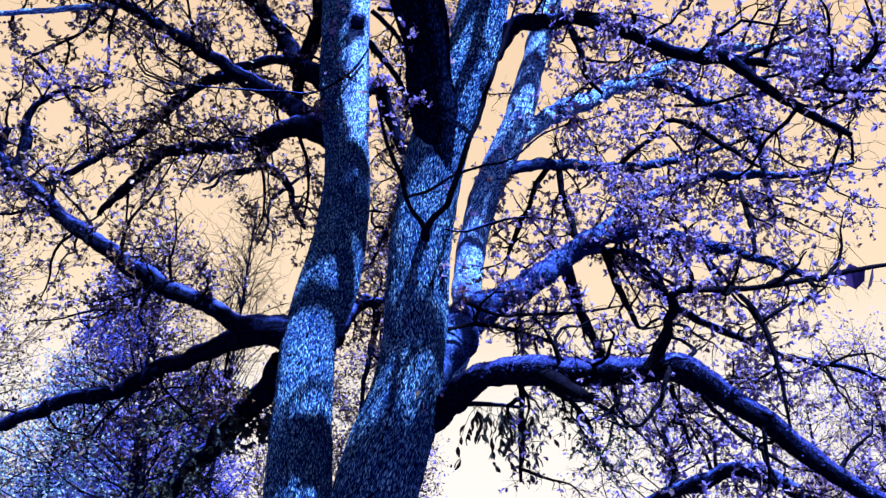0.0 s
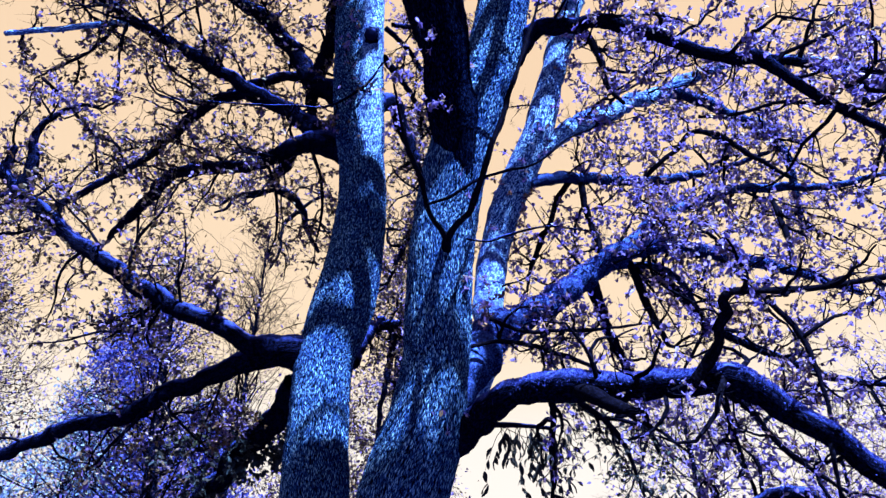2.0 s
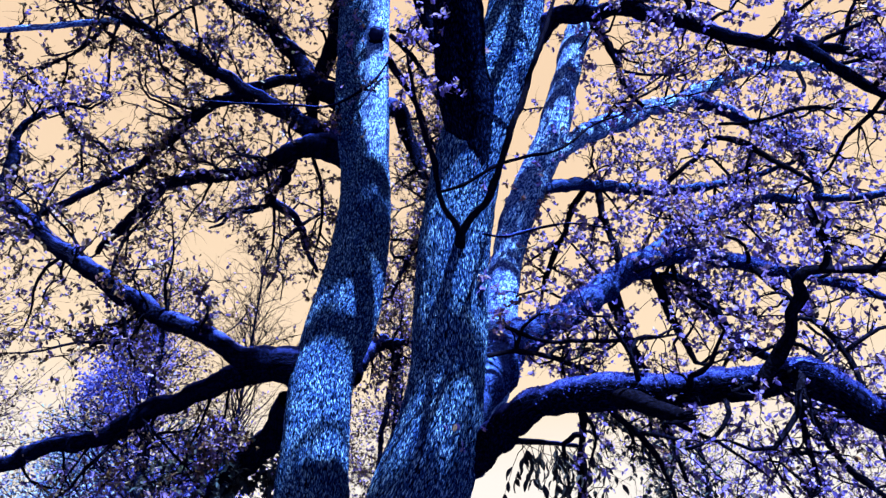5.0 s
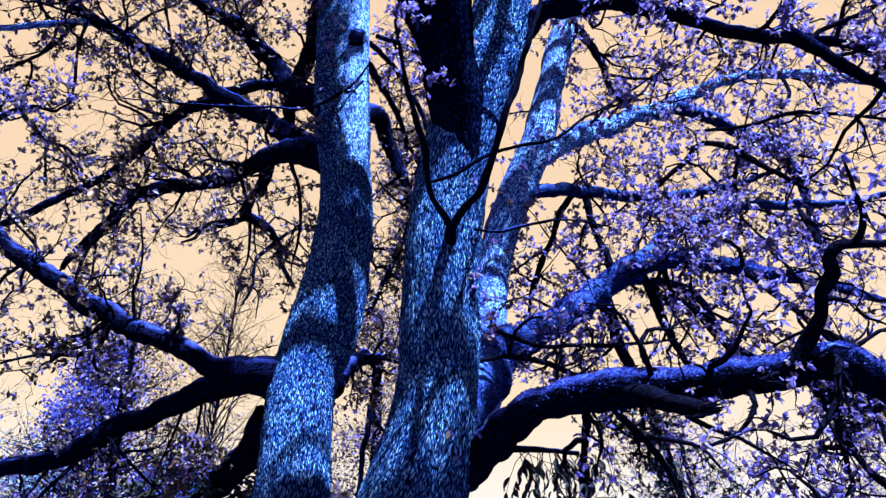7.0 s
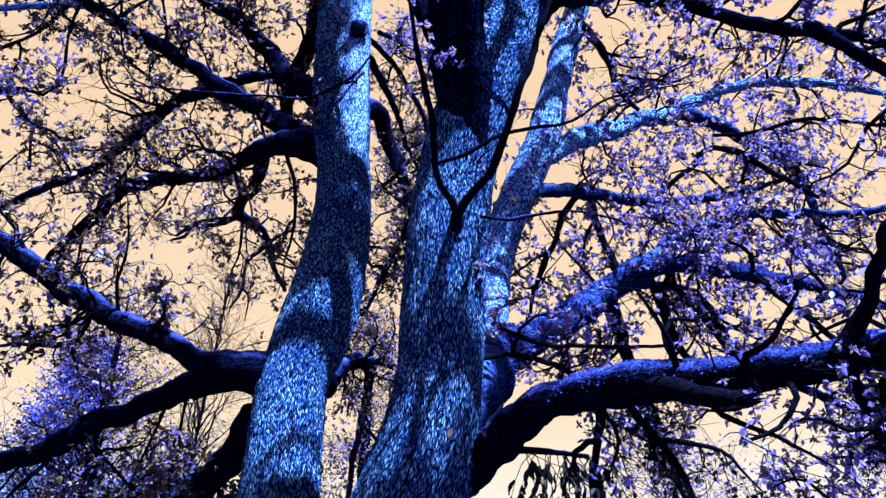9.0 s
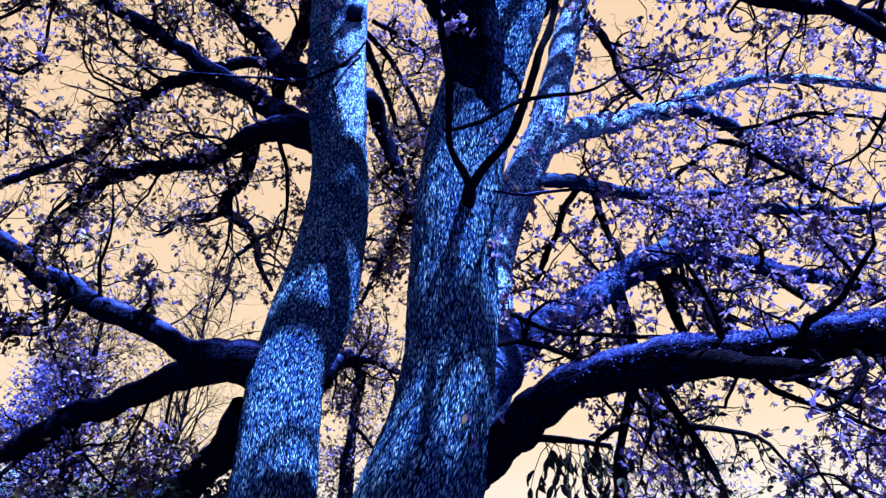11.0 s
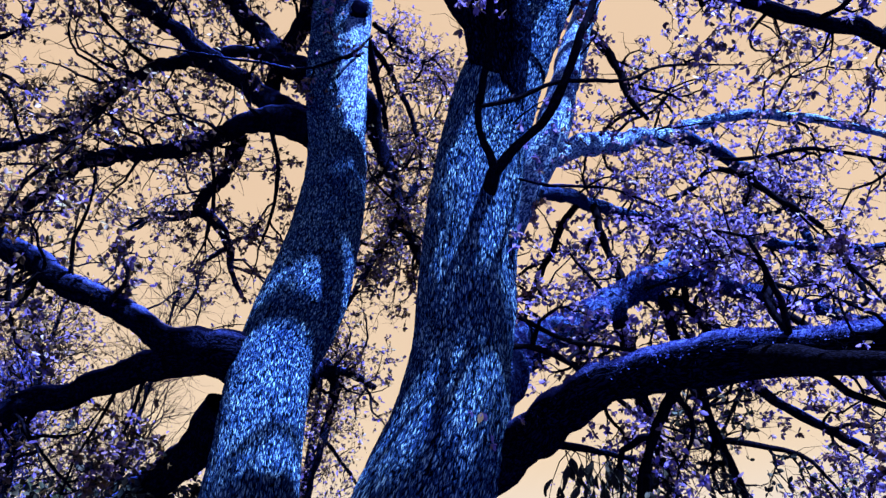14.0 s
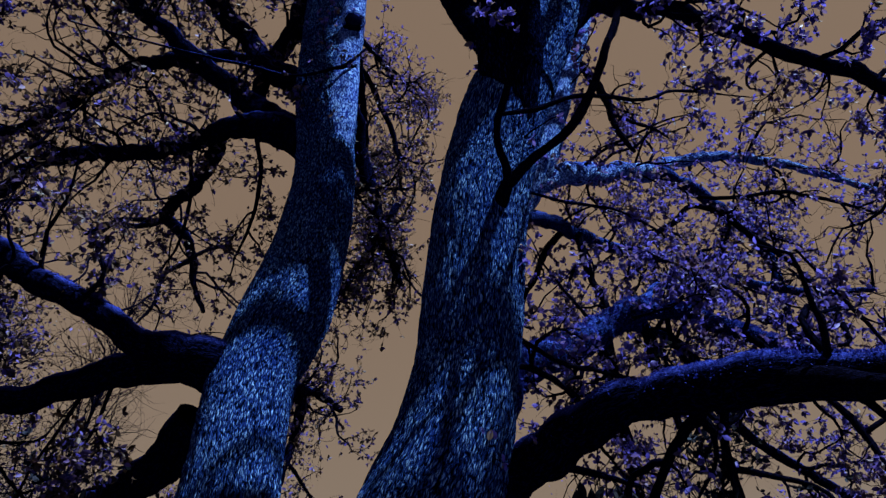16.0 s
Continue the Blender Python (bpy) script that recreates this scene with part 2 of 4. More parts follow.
class Wood:
    """Gathers tubes and makes one mesh of them."""

    def __init__(self):
        self.v, self.f, self.uv, self.n, self.thin = [], [], [], 0, {}

    def tube(self, line, sides, rough=0.0, ridge=0.0, seed=0.0):
        pts, rad = line[:, :3], line[:, 3]
        k = len(pts)
        tan = np.gradient(pts, axis=0)
        tan /= np.linalg.norm(tan, axis=1)[:, None] + 1e-9
        side = np.cross(tan[0], (0.3, 0.9, 0.1))
        side /= np.linalg.norm(side)
        sides_x = np.zeros((k, 3))
        for i in range(k):
            side = side - tan[i] * side.dot(tan[i])
            side /= np.linalg.norm(side) + 1e-9
            sides_x[i] = side
        sides_y = np.cross(tan, sides_x)
        ang = np.arange(sides) * 2 * math.pi / sides
        long = np.concatenate([[0], np.cumsum(np.linalg.norm(np.diff(pts, axis=0), axis=1))])
        r = np.repeat(rad[:, None], sides, 1)
        if rough > 0:
            for i in range(k):
                for j in range(sides):
                    q = Vector((math.cos(ang[j]) * rad[i] * 3.0, math.sin(ang[j]) * rad[i] * 3.0, long[i] * 1.6 + seed))
                    w = noise.noise(q) * rough
                    if ridge > 0:
                        q2 = Vector((math.cos(ang[j]) * rad[i] * 24, math.sin(ang[j]) * rad[i] * 24, long[i] * 6 + seed))
                        w -= ridge * (1 - min(1.0, 2.2 * abs(noise.noise(q2)))) / rad[i]
                    r[i, j] *= 1 + w
        ring = pts[:, None, :] + r[:, :, None] * (np.cos(ang)[None, :, None] * sides_x[:, None, :] + np.sin(ang)[None, :, None] * sides_y[:, None, :])
        self.v.append(ring.reshape(-1, 3))
        i, j = np.meshgrid(np.arange(k - 1), np.arange(sides), indexing="ij")
        j2 = (j + 1) % sides
        quad = np.stack([i * sides + j, i * sides + j2, (i + 1) * sides + j2, (i + 1) * sides + j], -1).reshape(-1, 4) + self.n
        mean = float(rad.mean())
        u0, u1 = j * (2 * math.pi * mean / sides), (j + 1) * (2 * math.pi * mean / sides)
        v0, v1 = long[i], long[i + 1]
        self.uv.append(np.stack([np.stack([u0, v0], -1), np.stack([u1, v0], -1), np.stack([u1, v1], -1), np.stack([u0, v1], -1)], -2).reshape(-1, 2))
        self.f.append(quad)
        self.n += k * sides
        # a tip point closes the far end
        self.v.append((pts[-1] + tan[-1] * rad[-1] * 0.6)[None])
        tip = self.n
        self.n += 1
        last = tip - sides
        jj = np.arange(sides)
        cap = np.stack([last + jj, last + (jj + 1) % sides, np.full(sides, tip), np.full(sides, tip)], -1)
        self.f.append(cap)
        self.uv.append(np.repeat(np.array([[0.0, long[-1]]]), sides * 4, 0))

    def twig(self, rows, sides=3):
        """A thin tube, kept back and built together with all others of as many rows."""
        self.thin.setdefault((len(rows), sides), []).append(rows)

    def thin_tubes(self):
        for (k, sides), many in self.thin.items():
            a = np.array(many, float)
            pts, rad = a[:, :, :3], a[:, :, 3]
            n = len(a)
            tan = np.gradient(pts, axis=1)
            tan /= np.linalg.norm(tan, axis=2)[:, :, None] + 1e-9
            x = np.cross(tan, np.array((0.31, 0.87, 0.37)))
            x /= np.linalg.norm(x, axis=2)[:, :, None] + 1e-9
            y = np.cross(tan, x)
            ang = np.arange(sides) * 2 * math.pi / sides
            ring = pts[:, :, None] + rad[:, :, None, None] * (np.cos(ang)[:, None] * x[:, :, None] + np.sin(ang)[:, None] * y[:, :, None])
            self.v.append(ring.reshape(-1, 3))
            b, i, j = np.meshgrid(np.arange(n), np.arange(k - 1), np.arange(sides), indexing="ij")
            o, j2 = b * k * sides + self.n, (j + 1) % sides
            self.f.append(np.stack([o + i * sides + j, o + i * sides + j2, o + (i + 1) * sides + j2, o + (i + 1) * sides + j], -1).reshape(-1, 4))
            u = np.stack([j * 0.01, i * 0.08 + b * 0.37, (j + 1) * 0.01, i * 0.08 + 0.08 + b * 0.37], -1).reshape(-1, 4)
            self.uv.append(u[:, (0, 1, 2, 1, 2, 3, 0, 3)].reshape(-1, 2))
            self.n += n * k * sides
        self.thin = {}

    def mesh(self, name, mat):
        self.thin_tubes()
        v, f, uv = np.vstack(self.v), np.vstack(self.f), np.vstack(self.uv).reshape(-1, 4, 2)
        quad = f[:, 2] != f[:, 3]
        order = np.concatenate([np.nonzero(quad)[0], np.nonzero(~quad)[0]])
        four = int(quad.sum())
        loops = np.concatenate([f[quad].ravel(), f[~quad][:, :3].ravel()])
        starts = np.concatenate([np.arange(four) * 4, four * 4 + np.arange(len(f) - four) * 3])
        me = bpy.data.meshes.new(name)
        me.vertices.add(len(v)), me.loops.add(len(loops)), me.polygons.add(len(f))
        me.vertices.foreach_set("co", v.ravel())
        me.loops.foreach_set("vertex_index", loops.astype(np.int32))
        me.polygons.foreach_set("loop_start", starts.astype(np.int32))
        me.polygons.foreach_set("use_smooth", np.ones(len(order), bool))
        layer = me.uv_layers.new(name="UVMap")
        layer.data.foreach_set("uv", np.concatenate([uv[quad].ravel(), uv[~quad][:, :3].ravel()]))
        me.update(calc_edges=True)
        me.materials.append(mat)
        return me


LEAF_SHAPE = np.array([(0, 0, 0), (0.38, -0.26, 0.05), (0.42, 0, -0.03), (0.38, 0.26, 0.05), (0.75, -0.2, 0.02), (0.75, 0.2, 0.02), (1.0, 0, -0.08)])
LEAF_FACES = [(0, 1, 2), (0, 2, 3), (1, 4, 6, 2), (2, 6, 5, 3)]


class Leaves:
    """Gathers single leaves and makes one mesh of them."""

    def __init__(self):
        self.at, self.way, self.size = [], [], []

    def add(self, at, way, size):
        self.at.append(at), self.way.append(way), self.size.append(size)

    def mesh(self, name, mat, rng, width=1.0):
        at, way, size = np.array(self.at), np.array(self.way), np.array(self.size)
        way = way / (np.linalg.norm(way, axis=1)[:, None] + 1e-9)
        turn = rng.normal(size=way.shape)
        y = np.cross(way, turn)
        y /= np.linalg.norm(y, axis=1)[:, None] + 1e-9
        z = np.cross(way, y)
        s = LEAF_SHAPE
        v = at[:, None, :] + size[:, None, None] * (s[None, :, :1] * way[:, None, :] + width * s[None, :, 1:2] * y[:, None, :] + s[None, :, 2:] * z[:, None, :])
        base = (np.arange(len(at)) * len(s))[:, None]
        loops = (base + np.array([i for f in LEAF_FACES for i in f])[None]).ravel()
        lengths = np.tile([len(f) for f in LEAF_FACES], len(at))
        me = bpy.data.meshes.new(name)
        me.vertices.add(len(at) * len(s)), me.loops.add(len(loops)), me.polygons.add(len(lengths))
        me.vertices.foreach_set("co", v.ravel())
        me.loops.foreach_set("vertex_index", loops.astype(np.int32))
        me.polygons.foreach_set("loop_start", (np.cumsum(lengths) - lengths).astype(np.int32))
        me.update(calc_edges=True)
        me.materials.append(mat)
        return me


def part(name, mesh, parent, label="", kind=""):
    ob = new(name, mesh)
    ob.parent = parent
    return tagged(ob, label, kind=kind)


def shoot(rng, start, way, length, radius, lift, bend, cuts):
    """A crooked shoot that tapers: rows of x, y, z, r."""
    p, d = np.array(start, float), np.array(way, float)
    d /= np.linalg.norm(d)
    rows = [(*p, radius)]
    for i in range(cuts):
        d = d + rng.normal(size=3) * bend + np.array((0, 0, lift))
        d /= np.linalg.norm(d)
        p = p + d * length / cuts
        rows.append((*p, radius * (1 - 0.75 * (i + 1) / cuts)))
    return rows


def rosette(rng, leaves, at, way, size, count):
    for _ in range(count):
        d = np.array(way) * 0.6 + rng.normal(size=3) * 0.75 + np.array((0, 0, -0.15))
        leaves.add(at, d, size * rng.uniform(0.6, 1.25))


def tuft_mesh(seed):
    rng, leaves = np.random.default_rng(seed), Leaves()
    rosette(rng, leaves, (0, 0, 0), (1, 0, 0), 0.055, 6)
    return leaves.mesh("leaf_tuft", LEAF, rng)


TUFTS = [tuft_mesh(300 + k) for k in range(6)]


def clothe(limb, points, rng, n, reach, lift=0.03, start=0.15, twigs=7, size=0.068, leaf=None, leaf_count=(3, 6), density=1.0, radius=0.019, tufts=False):
    """Side shoots, twigs and leaves along one limb; they become its sub-parts."""
    line = smooth_line(points, 0.12)
    wood, leaves = Wood(), Leaves()
    k = len(line)
    for _ in range(n):
        i = int(k * (start + (1 - start) * rng.uniform()) * 0.999)
        tan = line[min(i + 1, k - 1), :3] - line[max(i - 1, 0), :3]
        tan /= np.linalg.norm(tan) + 1e-9
        out = np.cross(tan, rng.normal(size=3))
        out /= np.linalg.norm(out)
        way = tan * rng.uniform(0.1, 0.9) + out + np.array((0, 0, 0.25 if rng.uniform() < 0.6 else -0.4))
        much = rng.uniform() ** 1.6
        length = reach * (0.4 + 1.1 * much)
        r = min(radius * (0.5 + 1.3 * much), line[i, 3] * 0.75 + 0.003)
        cuts = 9
        full = density * (1.45 if rng.uniform() < 0.5 else 0.3)   # some sprays are nearly bare
        sub = shoot(rng, line[i, :3], way, length, r, lift, 0.30, cuts)
        wood.twig(sub, 5)
        for _ in range(int(twigs * (0.6 + 0.9 * much))):
            at = min(cuts, 1 + int(rng.uniform(0.12, 1.0) * cuts))
            q, before = sub[at], sub[at - 1]
            along = np.array(q[:3]) - np.array(before[:3])
            along /= np.linalg.norm(along) + 1e-9
            tw = shoot(rng, q[:3], along * 0.7 + rng.normal(size=3) * 0.75, rng.uniform(0.2, 0.75) * reach / 1.3, max(0.005, q[3] * 0.55), lift, 0.36, 5)
            wood.twig(tw)
            for row in tw[2:]:
                if rng.uniform() < 0.6 * full:
                    rosette(rng, leaves, row[:3], along, size, int(rng.integers(leaf_count[0], leaf_count[1] + 1)))
                if rng.uniform() < 0.5:
                    tiny = shoot(rng, row[:3], rng.normal(size=3), rng.uniform(0.08, 0.26), 0.0035, lift, 0.3, 2)
                    wood.twig(tiny)
                    if rng.uniform() < 0.7 * full:
                        rosette(rng, leaves, tiny[-1][:3], along, size * 0.9, int(rng.integers(leaf_count[0], leaf_count[1] + 1)))
        if rng.uniform() < full:
            rosette(rng, leaves, sub[-1][:3], way, size, leaf_count[1])
    if tufts:
        # close to the walk the tufts are pieces of their own
        for k in range(0, len(leaves.at), 5):
            way = Vector(leaves.way[k]).to_track_quat("X", "Z")
            ob = part("leaf_tuft", TUFTS[k // 5 % len(TUFTS)], limb)
            ob.matrix_basis = Matrix.LocRotScale(Vector(leaves.at[k]), way, Vector([leaves.size[k] / 0.05] * 3))
        leaves = Leaves()
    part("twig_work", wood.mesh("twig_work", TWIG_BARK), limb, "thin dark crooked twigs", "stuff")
    if leaves.at:
        part("foliage", leaves.mesh("foliage", leaf or LEAF, rng), limb, "small young violet leaves in clusters", "stuff")


def moss_cover(limb, points, seed, per_metre, size=0.03, spread=0.9, start=0.0):
    """Short fuzzy tufts over the upper side of a limb, thinning out down its flanks."""
    rng, tufts, line = np.random.default_rng(seed), Leaves(), crooked(smooth_line(points, 0.06), seed)
    for i in range(int(start * (len(line) - 1)), len(line) - 1):
        tan = line[i + 1, :3] - line[i, :3]
        step = np.linalg.norm(tan)
        tan = tan / (step + 1e-9)
        side = np.cross(tan, (0, 0, 1))
        side /= np.linalg.norm(side) + 1e-9
        up = np.cross(side, tan)
        thick = 0.35 + 1.3 * max(0.0, 0.5 + noise.noise(Vector((i * 0.11, seed * 3.1, 2.0))))
        for _ in range(int(rng.poisson(per_metre * step * thick))):
            a = rng.normal() * spread
            out = up * math.cos(a) + side * math.sin(a)
            at = line[i, :3] + tan * rng.uniform(0, step) + out * line[i, 3] * 0.98
            tufts.add(at, out + rng.normal(size=3) * 0.55, size * rng.uniform(0.5, 1.4))
    part("moss", tufts.mesh("moss", MOSS, rng), limb, "short fuzzy blue moss", "stuff")


# ---- the ground ----
def ground_sheet():
    bm = bmesh.new()
    edges = [-2000, -600, -200, -80, -40] + [-30 + 2 * i for i in range(31)] + [40, 80, 200, 600, 2000]
    grid = [[bm.verts.new((x, y + 10, 0.12 * noise.noise(Vector((x * 0.13, y * 0.13, 0))) if abs(x) < 35 and abs(y) < 35 else 0)) for x in edges] for y in edges]
    for a in range(len(edges) - 1):
        for b in range(len(edges) - 1):
            bm.faces.new((grid[a][b], grid[a][b + 1], grid[a + 1][b + 1], grid[a + 1][b]))
    me = bpy.data.meshes.new("ground")
    bm.to_mesh(me)
    bm.free()
    me.materials.append(GROUND)
    return tagged(new("ground", me), "wide flat meadow of short violet-blue grass", "ground", kind="structure")


ground_sheet()


# ---- the great tree ----
tree = new("tree")
tree.location = (0, 0, 0)
tagged(tree, "old twin-stemmed tree with furrowed blue bark and young violet leaves", "tree")


def crooked(line, seed, swell=1.0):
    """The same line with small kinks and swellings, as old wood grows."""
    out = line.copy()
    long = 0.0
    for i in range(1, len(line) - 1):
        long += float(np.linalg.norm(line[i, :3] - line[i - 1, :3]))
        r = line[i, 3]
        ease = min(1.0, i / 6, (len(line) - 1 - i) / 3)
        q = Vector((long * 2.6, seed * 3.7, 0))
        kink = noise.noise_vector(q) * 0.55 + noise.noise_vector(q * 2.7) * 0.3
        out[i, :3] += np.array(kink) * min(r, 0.12) * ease * min(1.0, swell)
        knot = max(0.0, noise.noise(Vector((long * 3.3, seed * 1.9, 5.0))) - 0.25)
        out[i, 3] = r * (1 + swell * ease * (0.16 * noise.noise(Vector((long * 4.5, seed, 9.0))) + 0.45 * knot))
    return out


def stem(name, points, sides, label, seed, step=0.04, rough=0.05, ridge=0.013, mat=None, knots=False):
    w = Wood()
    line = smooth_line(points, step)
    w.tube(crooked(line, seed, 0.3) if knots else line, sides, rough, ridge, seed)
    return part(name, w.mesh(name, mat or BARK), tree, label)


def limb(points, label, seed, sides=18, mat=None, rough=0.15, name="limb"):
    w = Wood()
    w.tube(crooked(smooth_line(points, 0.06), seed), sides, rough, 0.004, seed)
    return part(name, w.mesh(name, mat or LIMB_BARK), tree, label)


def bough(points, label, seed, n, reach, sides=18, mat=None, **how):
    ob = limb(points, label, seed, sides, mat)
    if n:
        clothe(ob, points, np.random.default_rng(int(seed * 10) + 7), n, reach, **how)
    return ob

TRUNK_A = [(-1.5, 8.95, -0.15, 0.85), (-1.56, 8.98, 0.25, 0.64), (-1.66, 9.08, 1, 0.5), (-1.74, 9.18, 2, 0.44), (-1.79, 9.25, 3.13, 0.413), (-1.81, 9.25, 3.67, 0.39), (-1.82, 9.3, 4.34, 0.375), (-1.8, 9.38, 4.89, 0.387), (-1.64, 9.5, 5.66, 0.432), (-1.52, 9.55, 6.57, 0.388), (-1.49, 9.55, 7.46, 0.355), (-1.55, 9.6, 8.5, 0.354), (-1.63, 9.7, 9.85, 0.365), (-1.7, 9.75, 11.21, 0.365), (-1.79, 9.8, 12.9, 0.33), (-1.96, 9.9, 15.5, 0.22)]
# the dark collar is the cast shadow of an added high bough
trunk_a = stem("trunk", TRUNK_A, 120, "bent trunk with sunlit furrowed bark, crossed by a bough's shadow", 3.1)
TRUNK_B = [(-1.38, 8.62, -0.15, 0.855), (-1.34, 8.58, 0.25, 0.665), (-1.16, 8.45, 1, 0.53), (-0.9, 8.2, 2, 0.47), (-0.66, 7.95, 2.85, 0.445), (-0.52, 7.88, 3.27, 0.43), (-0.39, 7.8, 3.72, 0.39), (-0.32, 7.73, 4.21, 0.366), (-0.3, 7.6, 4.7, 0.366), (-0.27, 7.5, 5.24, 0.363), (-0.19, 7.42, 5.84, 0.361), (-0.09, 7.3, 6.38, 0.367), (0.04, 7.28, 6.86, 0.346), (0.18, 7.3, 7.33, 0.296), (0.35, 7.38, 7.95, 0.252)]
trunk_b = stem("trunk", TRUNK_B, 150, "thick leaning trunk with deep vertical bark furrows", 9.4)
TRUNK_C = [(-0.21, 8.5, 3.53, 0.26), (0.09, 8.9, 4.33, 0.227), (0.29, 9.35, 5.04, 0.212), (0.37, 9.85, 5.88, 0.213), (0.48, 10.2, 6.76, 0.232), (0.7, 10.1, 7.53, 0.248), (1, 9.9, 8.19, 0.252), (1.26, 9.7, 8.76, 0.248), (1.47, 9.6, 9.58, 0.214), (1.74, 9.6, 10.58, 0.207), (2.04, 9.6, 11.54, 0.188), (2.4, 9.6, 13.24, 0.172), (2.81, 9.6, 16.06, 0.136)]
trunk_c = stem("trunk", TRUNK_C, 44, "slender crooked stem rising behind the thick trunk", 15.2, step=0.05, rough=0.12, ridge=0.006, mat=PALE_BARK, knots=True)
fork_a = stem("limb", [(0.03, 7.25, 6.75, 0.346), (0.18, 7.2, 7.23, 0.345), (0.38, 7.25, 7.89, 0.338), (0.53, 7.3, 8.73, 0.346), (0.74, 7.4, 10.1, 0.3), (1.15, 7.5, 12.98, 0.2)], 110, "sunlit upper fork of the thick trunk", 21.7)
# the shade on this leaning fork is put into its bark colour
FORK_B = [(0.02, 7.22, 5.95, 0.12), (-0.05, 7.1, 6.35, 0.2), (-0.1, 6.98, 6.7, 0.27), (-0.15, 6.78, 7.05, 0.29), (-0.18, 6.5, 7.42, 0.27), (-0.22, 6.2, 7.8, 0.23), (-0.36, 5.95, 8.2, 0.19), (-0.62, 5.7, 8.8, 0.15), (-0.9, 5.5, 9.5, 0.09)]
fork_b = stem("limb", FORK_B, 60, "upper fork leaning out from the thick trunk, shade in its bark colour", 26.3, rough=0.2, mat=SHADED_BARK)

# near-black bark stands in for the shade on this limb
stem("limb", [(-0.06, 7.35, 7.3, 0.13), (-0.22, 7.45, 7.85, 0.16), (-0.38, 7.55, 8.4, 0.15), (-0.53, 7.6, 8.9, 0.145), (-0.68, 7.65, 9.45, 0.13), (-0.95, 7.7, 10.4, 0.1), (-1.2, 7.7, 11.4, 0.05)], 30, "short limb beside the upper fork, coloured dark for shade", 28.8, mat=LIMB_BARK)

# the bent trunk parts into two stems grown together; a limb has been lost from the smoother one
stem("limb", [(-1.68, 9.5, 7.6, 0.12), (-1.72, 9.5, 8.3, 0.2), (-1.78, 9.5, 9.0, 0.235), (-1.84, 9.55, 9.8, 0.24), (-1.9, 9.62, 10.8, 0.235), (-1.98, 9.7, 12.0, 0.22), (-2.1, 9.8, 14.0, 0.18)], 70, "furrowed half of the bent trunk", 61.5)
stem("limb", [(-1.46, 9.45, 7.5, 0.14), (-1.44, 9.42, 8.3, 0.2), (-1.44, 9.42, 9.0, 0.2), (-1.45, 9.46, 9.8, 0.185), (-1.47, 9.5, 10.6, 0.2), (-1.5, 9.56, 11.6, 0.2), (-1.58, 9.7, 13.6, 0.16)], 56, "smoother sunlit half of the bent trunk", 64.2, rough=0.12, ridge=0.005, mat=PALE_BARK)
knot = stem("limb", [(-1.46, 9.5, 10.45, 0.1), (-1.45, 9.35, 10.4, 0.135), (-1.445, 9.24, 10.36, 0.14), (-1.44, 9.18, 10.34, 0.12)], 28, "dark scar of a lost limb with a pale rim", 67.1, rough=0.2, mat=LIMB_BARK)
rim = Wood()
ring = [(-1.44 + 0.14 * math.cos(a), 9.22 - 0.03 * math.sin(a), 10.35 + 0.14 * math.sin(a), 0.03 + 0.012 * math.sin(a)) for a in np.linspace(-0.6, math.pi + 0.6, 14)]
rim.tube(np.array(ring), 8, 0.2, 0, 3.0)
part("rim", rim.mesh("rim", PALE_BARK), knot, "pale swollen rim")

# young shoots straight out of the old bark
rng = np.random.default_rng(17)
clothe(fork_b, FORK_B, rng, 24, 0.45, start=0.05, twigs=3, size=0.06, radius=0.008, tufts=True)
clothe(trunk_b, TRUNK_B, rng, 7, 0.5, start=0.45, twigs=3, size=0.055, radius=0.008, density=0.5, tufts=True)
clothe(trunk_a, TRUNK_A, rng, 16, 0.7, start=0.45, twigs=4, size=0.07, radius=0.01, density=0.8, tufts=True)

clothe(trunk_c, TRUNK_C, rng, 26, 1.0, start=0.2, twigs=6, size=0.08, radius=0.012)

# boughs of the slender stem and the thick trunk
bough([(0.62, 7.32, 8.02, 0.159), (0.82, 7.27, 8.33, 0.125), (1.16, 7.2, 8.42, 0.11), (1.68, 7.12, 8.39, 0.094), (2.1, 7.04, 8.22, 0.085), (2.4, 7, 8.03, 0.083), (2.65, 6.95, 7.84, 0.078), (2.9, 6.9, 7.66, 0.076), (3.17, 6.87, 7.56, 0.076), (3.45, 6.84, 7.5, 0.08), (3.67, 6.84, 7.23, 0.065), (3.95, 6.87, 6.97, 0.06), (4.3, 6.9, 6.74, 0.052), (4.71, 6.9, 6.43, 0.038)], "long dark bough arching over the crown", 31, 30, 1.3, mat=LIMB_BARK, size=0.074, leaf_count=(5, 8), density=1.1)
bough([(3.38, 6.84, 7.52, 0.058), (3.75, 6.9, 7.53, 0.055), (4.1, 6.95, 7.5, 0.048), (4.5, 7, 7.45, 0.042), (5.5, 7.1, 7.55, 0.028)], "thin side bough with leaves", 32, 15, 0.9, 10, size=0.074, leaf_count=(5, 8), density=1.1)
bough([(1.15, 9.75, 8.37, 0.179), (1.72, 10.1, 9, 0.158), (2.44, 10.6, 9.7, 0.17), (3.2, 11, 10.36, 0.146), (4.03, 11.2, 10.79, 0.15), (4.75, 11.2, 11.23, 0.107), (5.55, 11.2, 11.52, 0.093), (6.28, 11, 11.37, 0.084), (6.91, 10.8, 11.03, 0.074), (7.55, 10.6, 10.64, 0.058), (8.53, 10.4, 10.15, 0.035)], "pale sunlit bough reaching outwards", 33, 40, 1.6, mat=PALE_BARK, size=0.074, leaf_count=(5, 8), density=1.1)
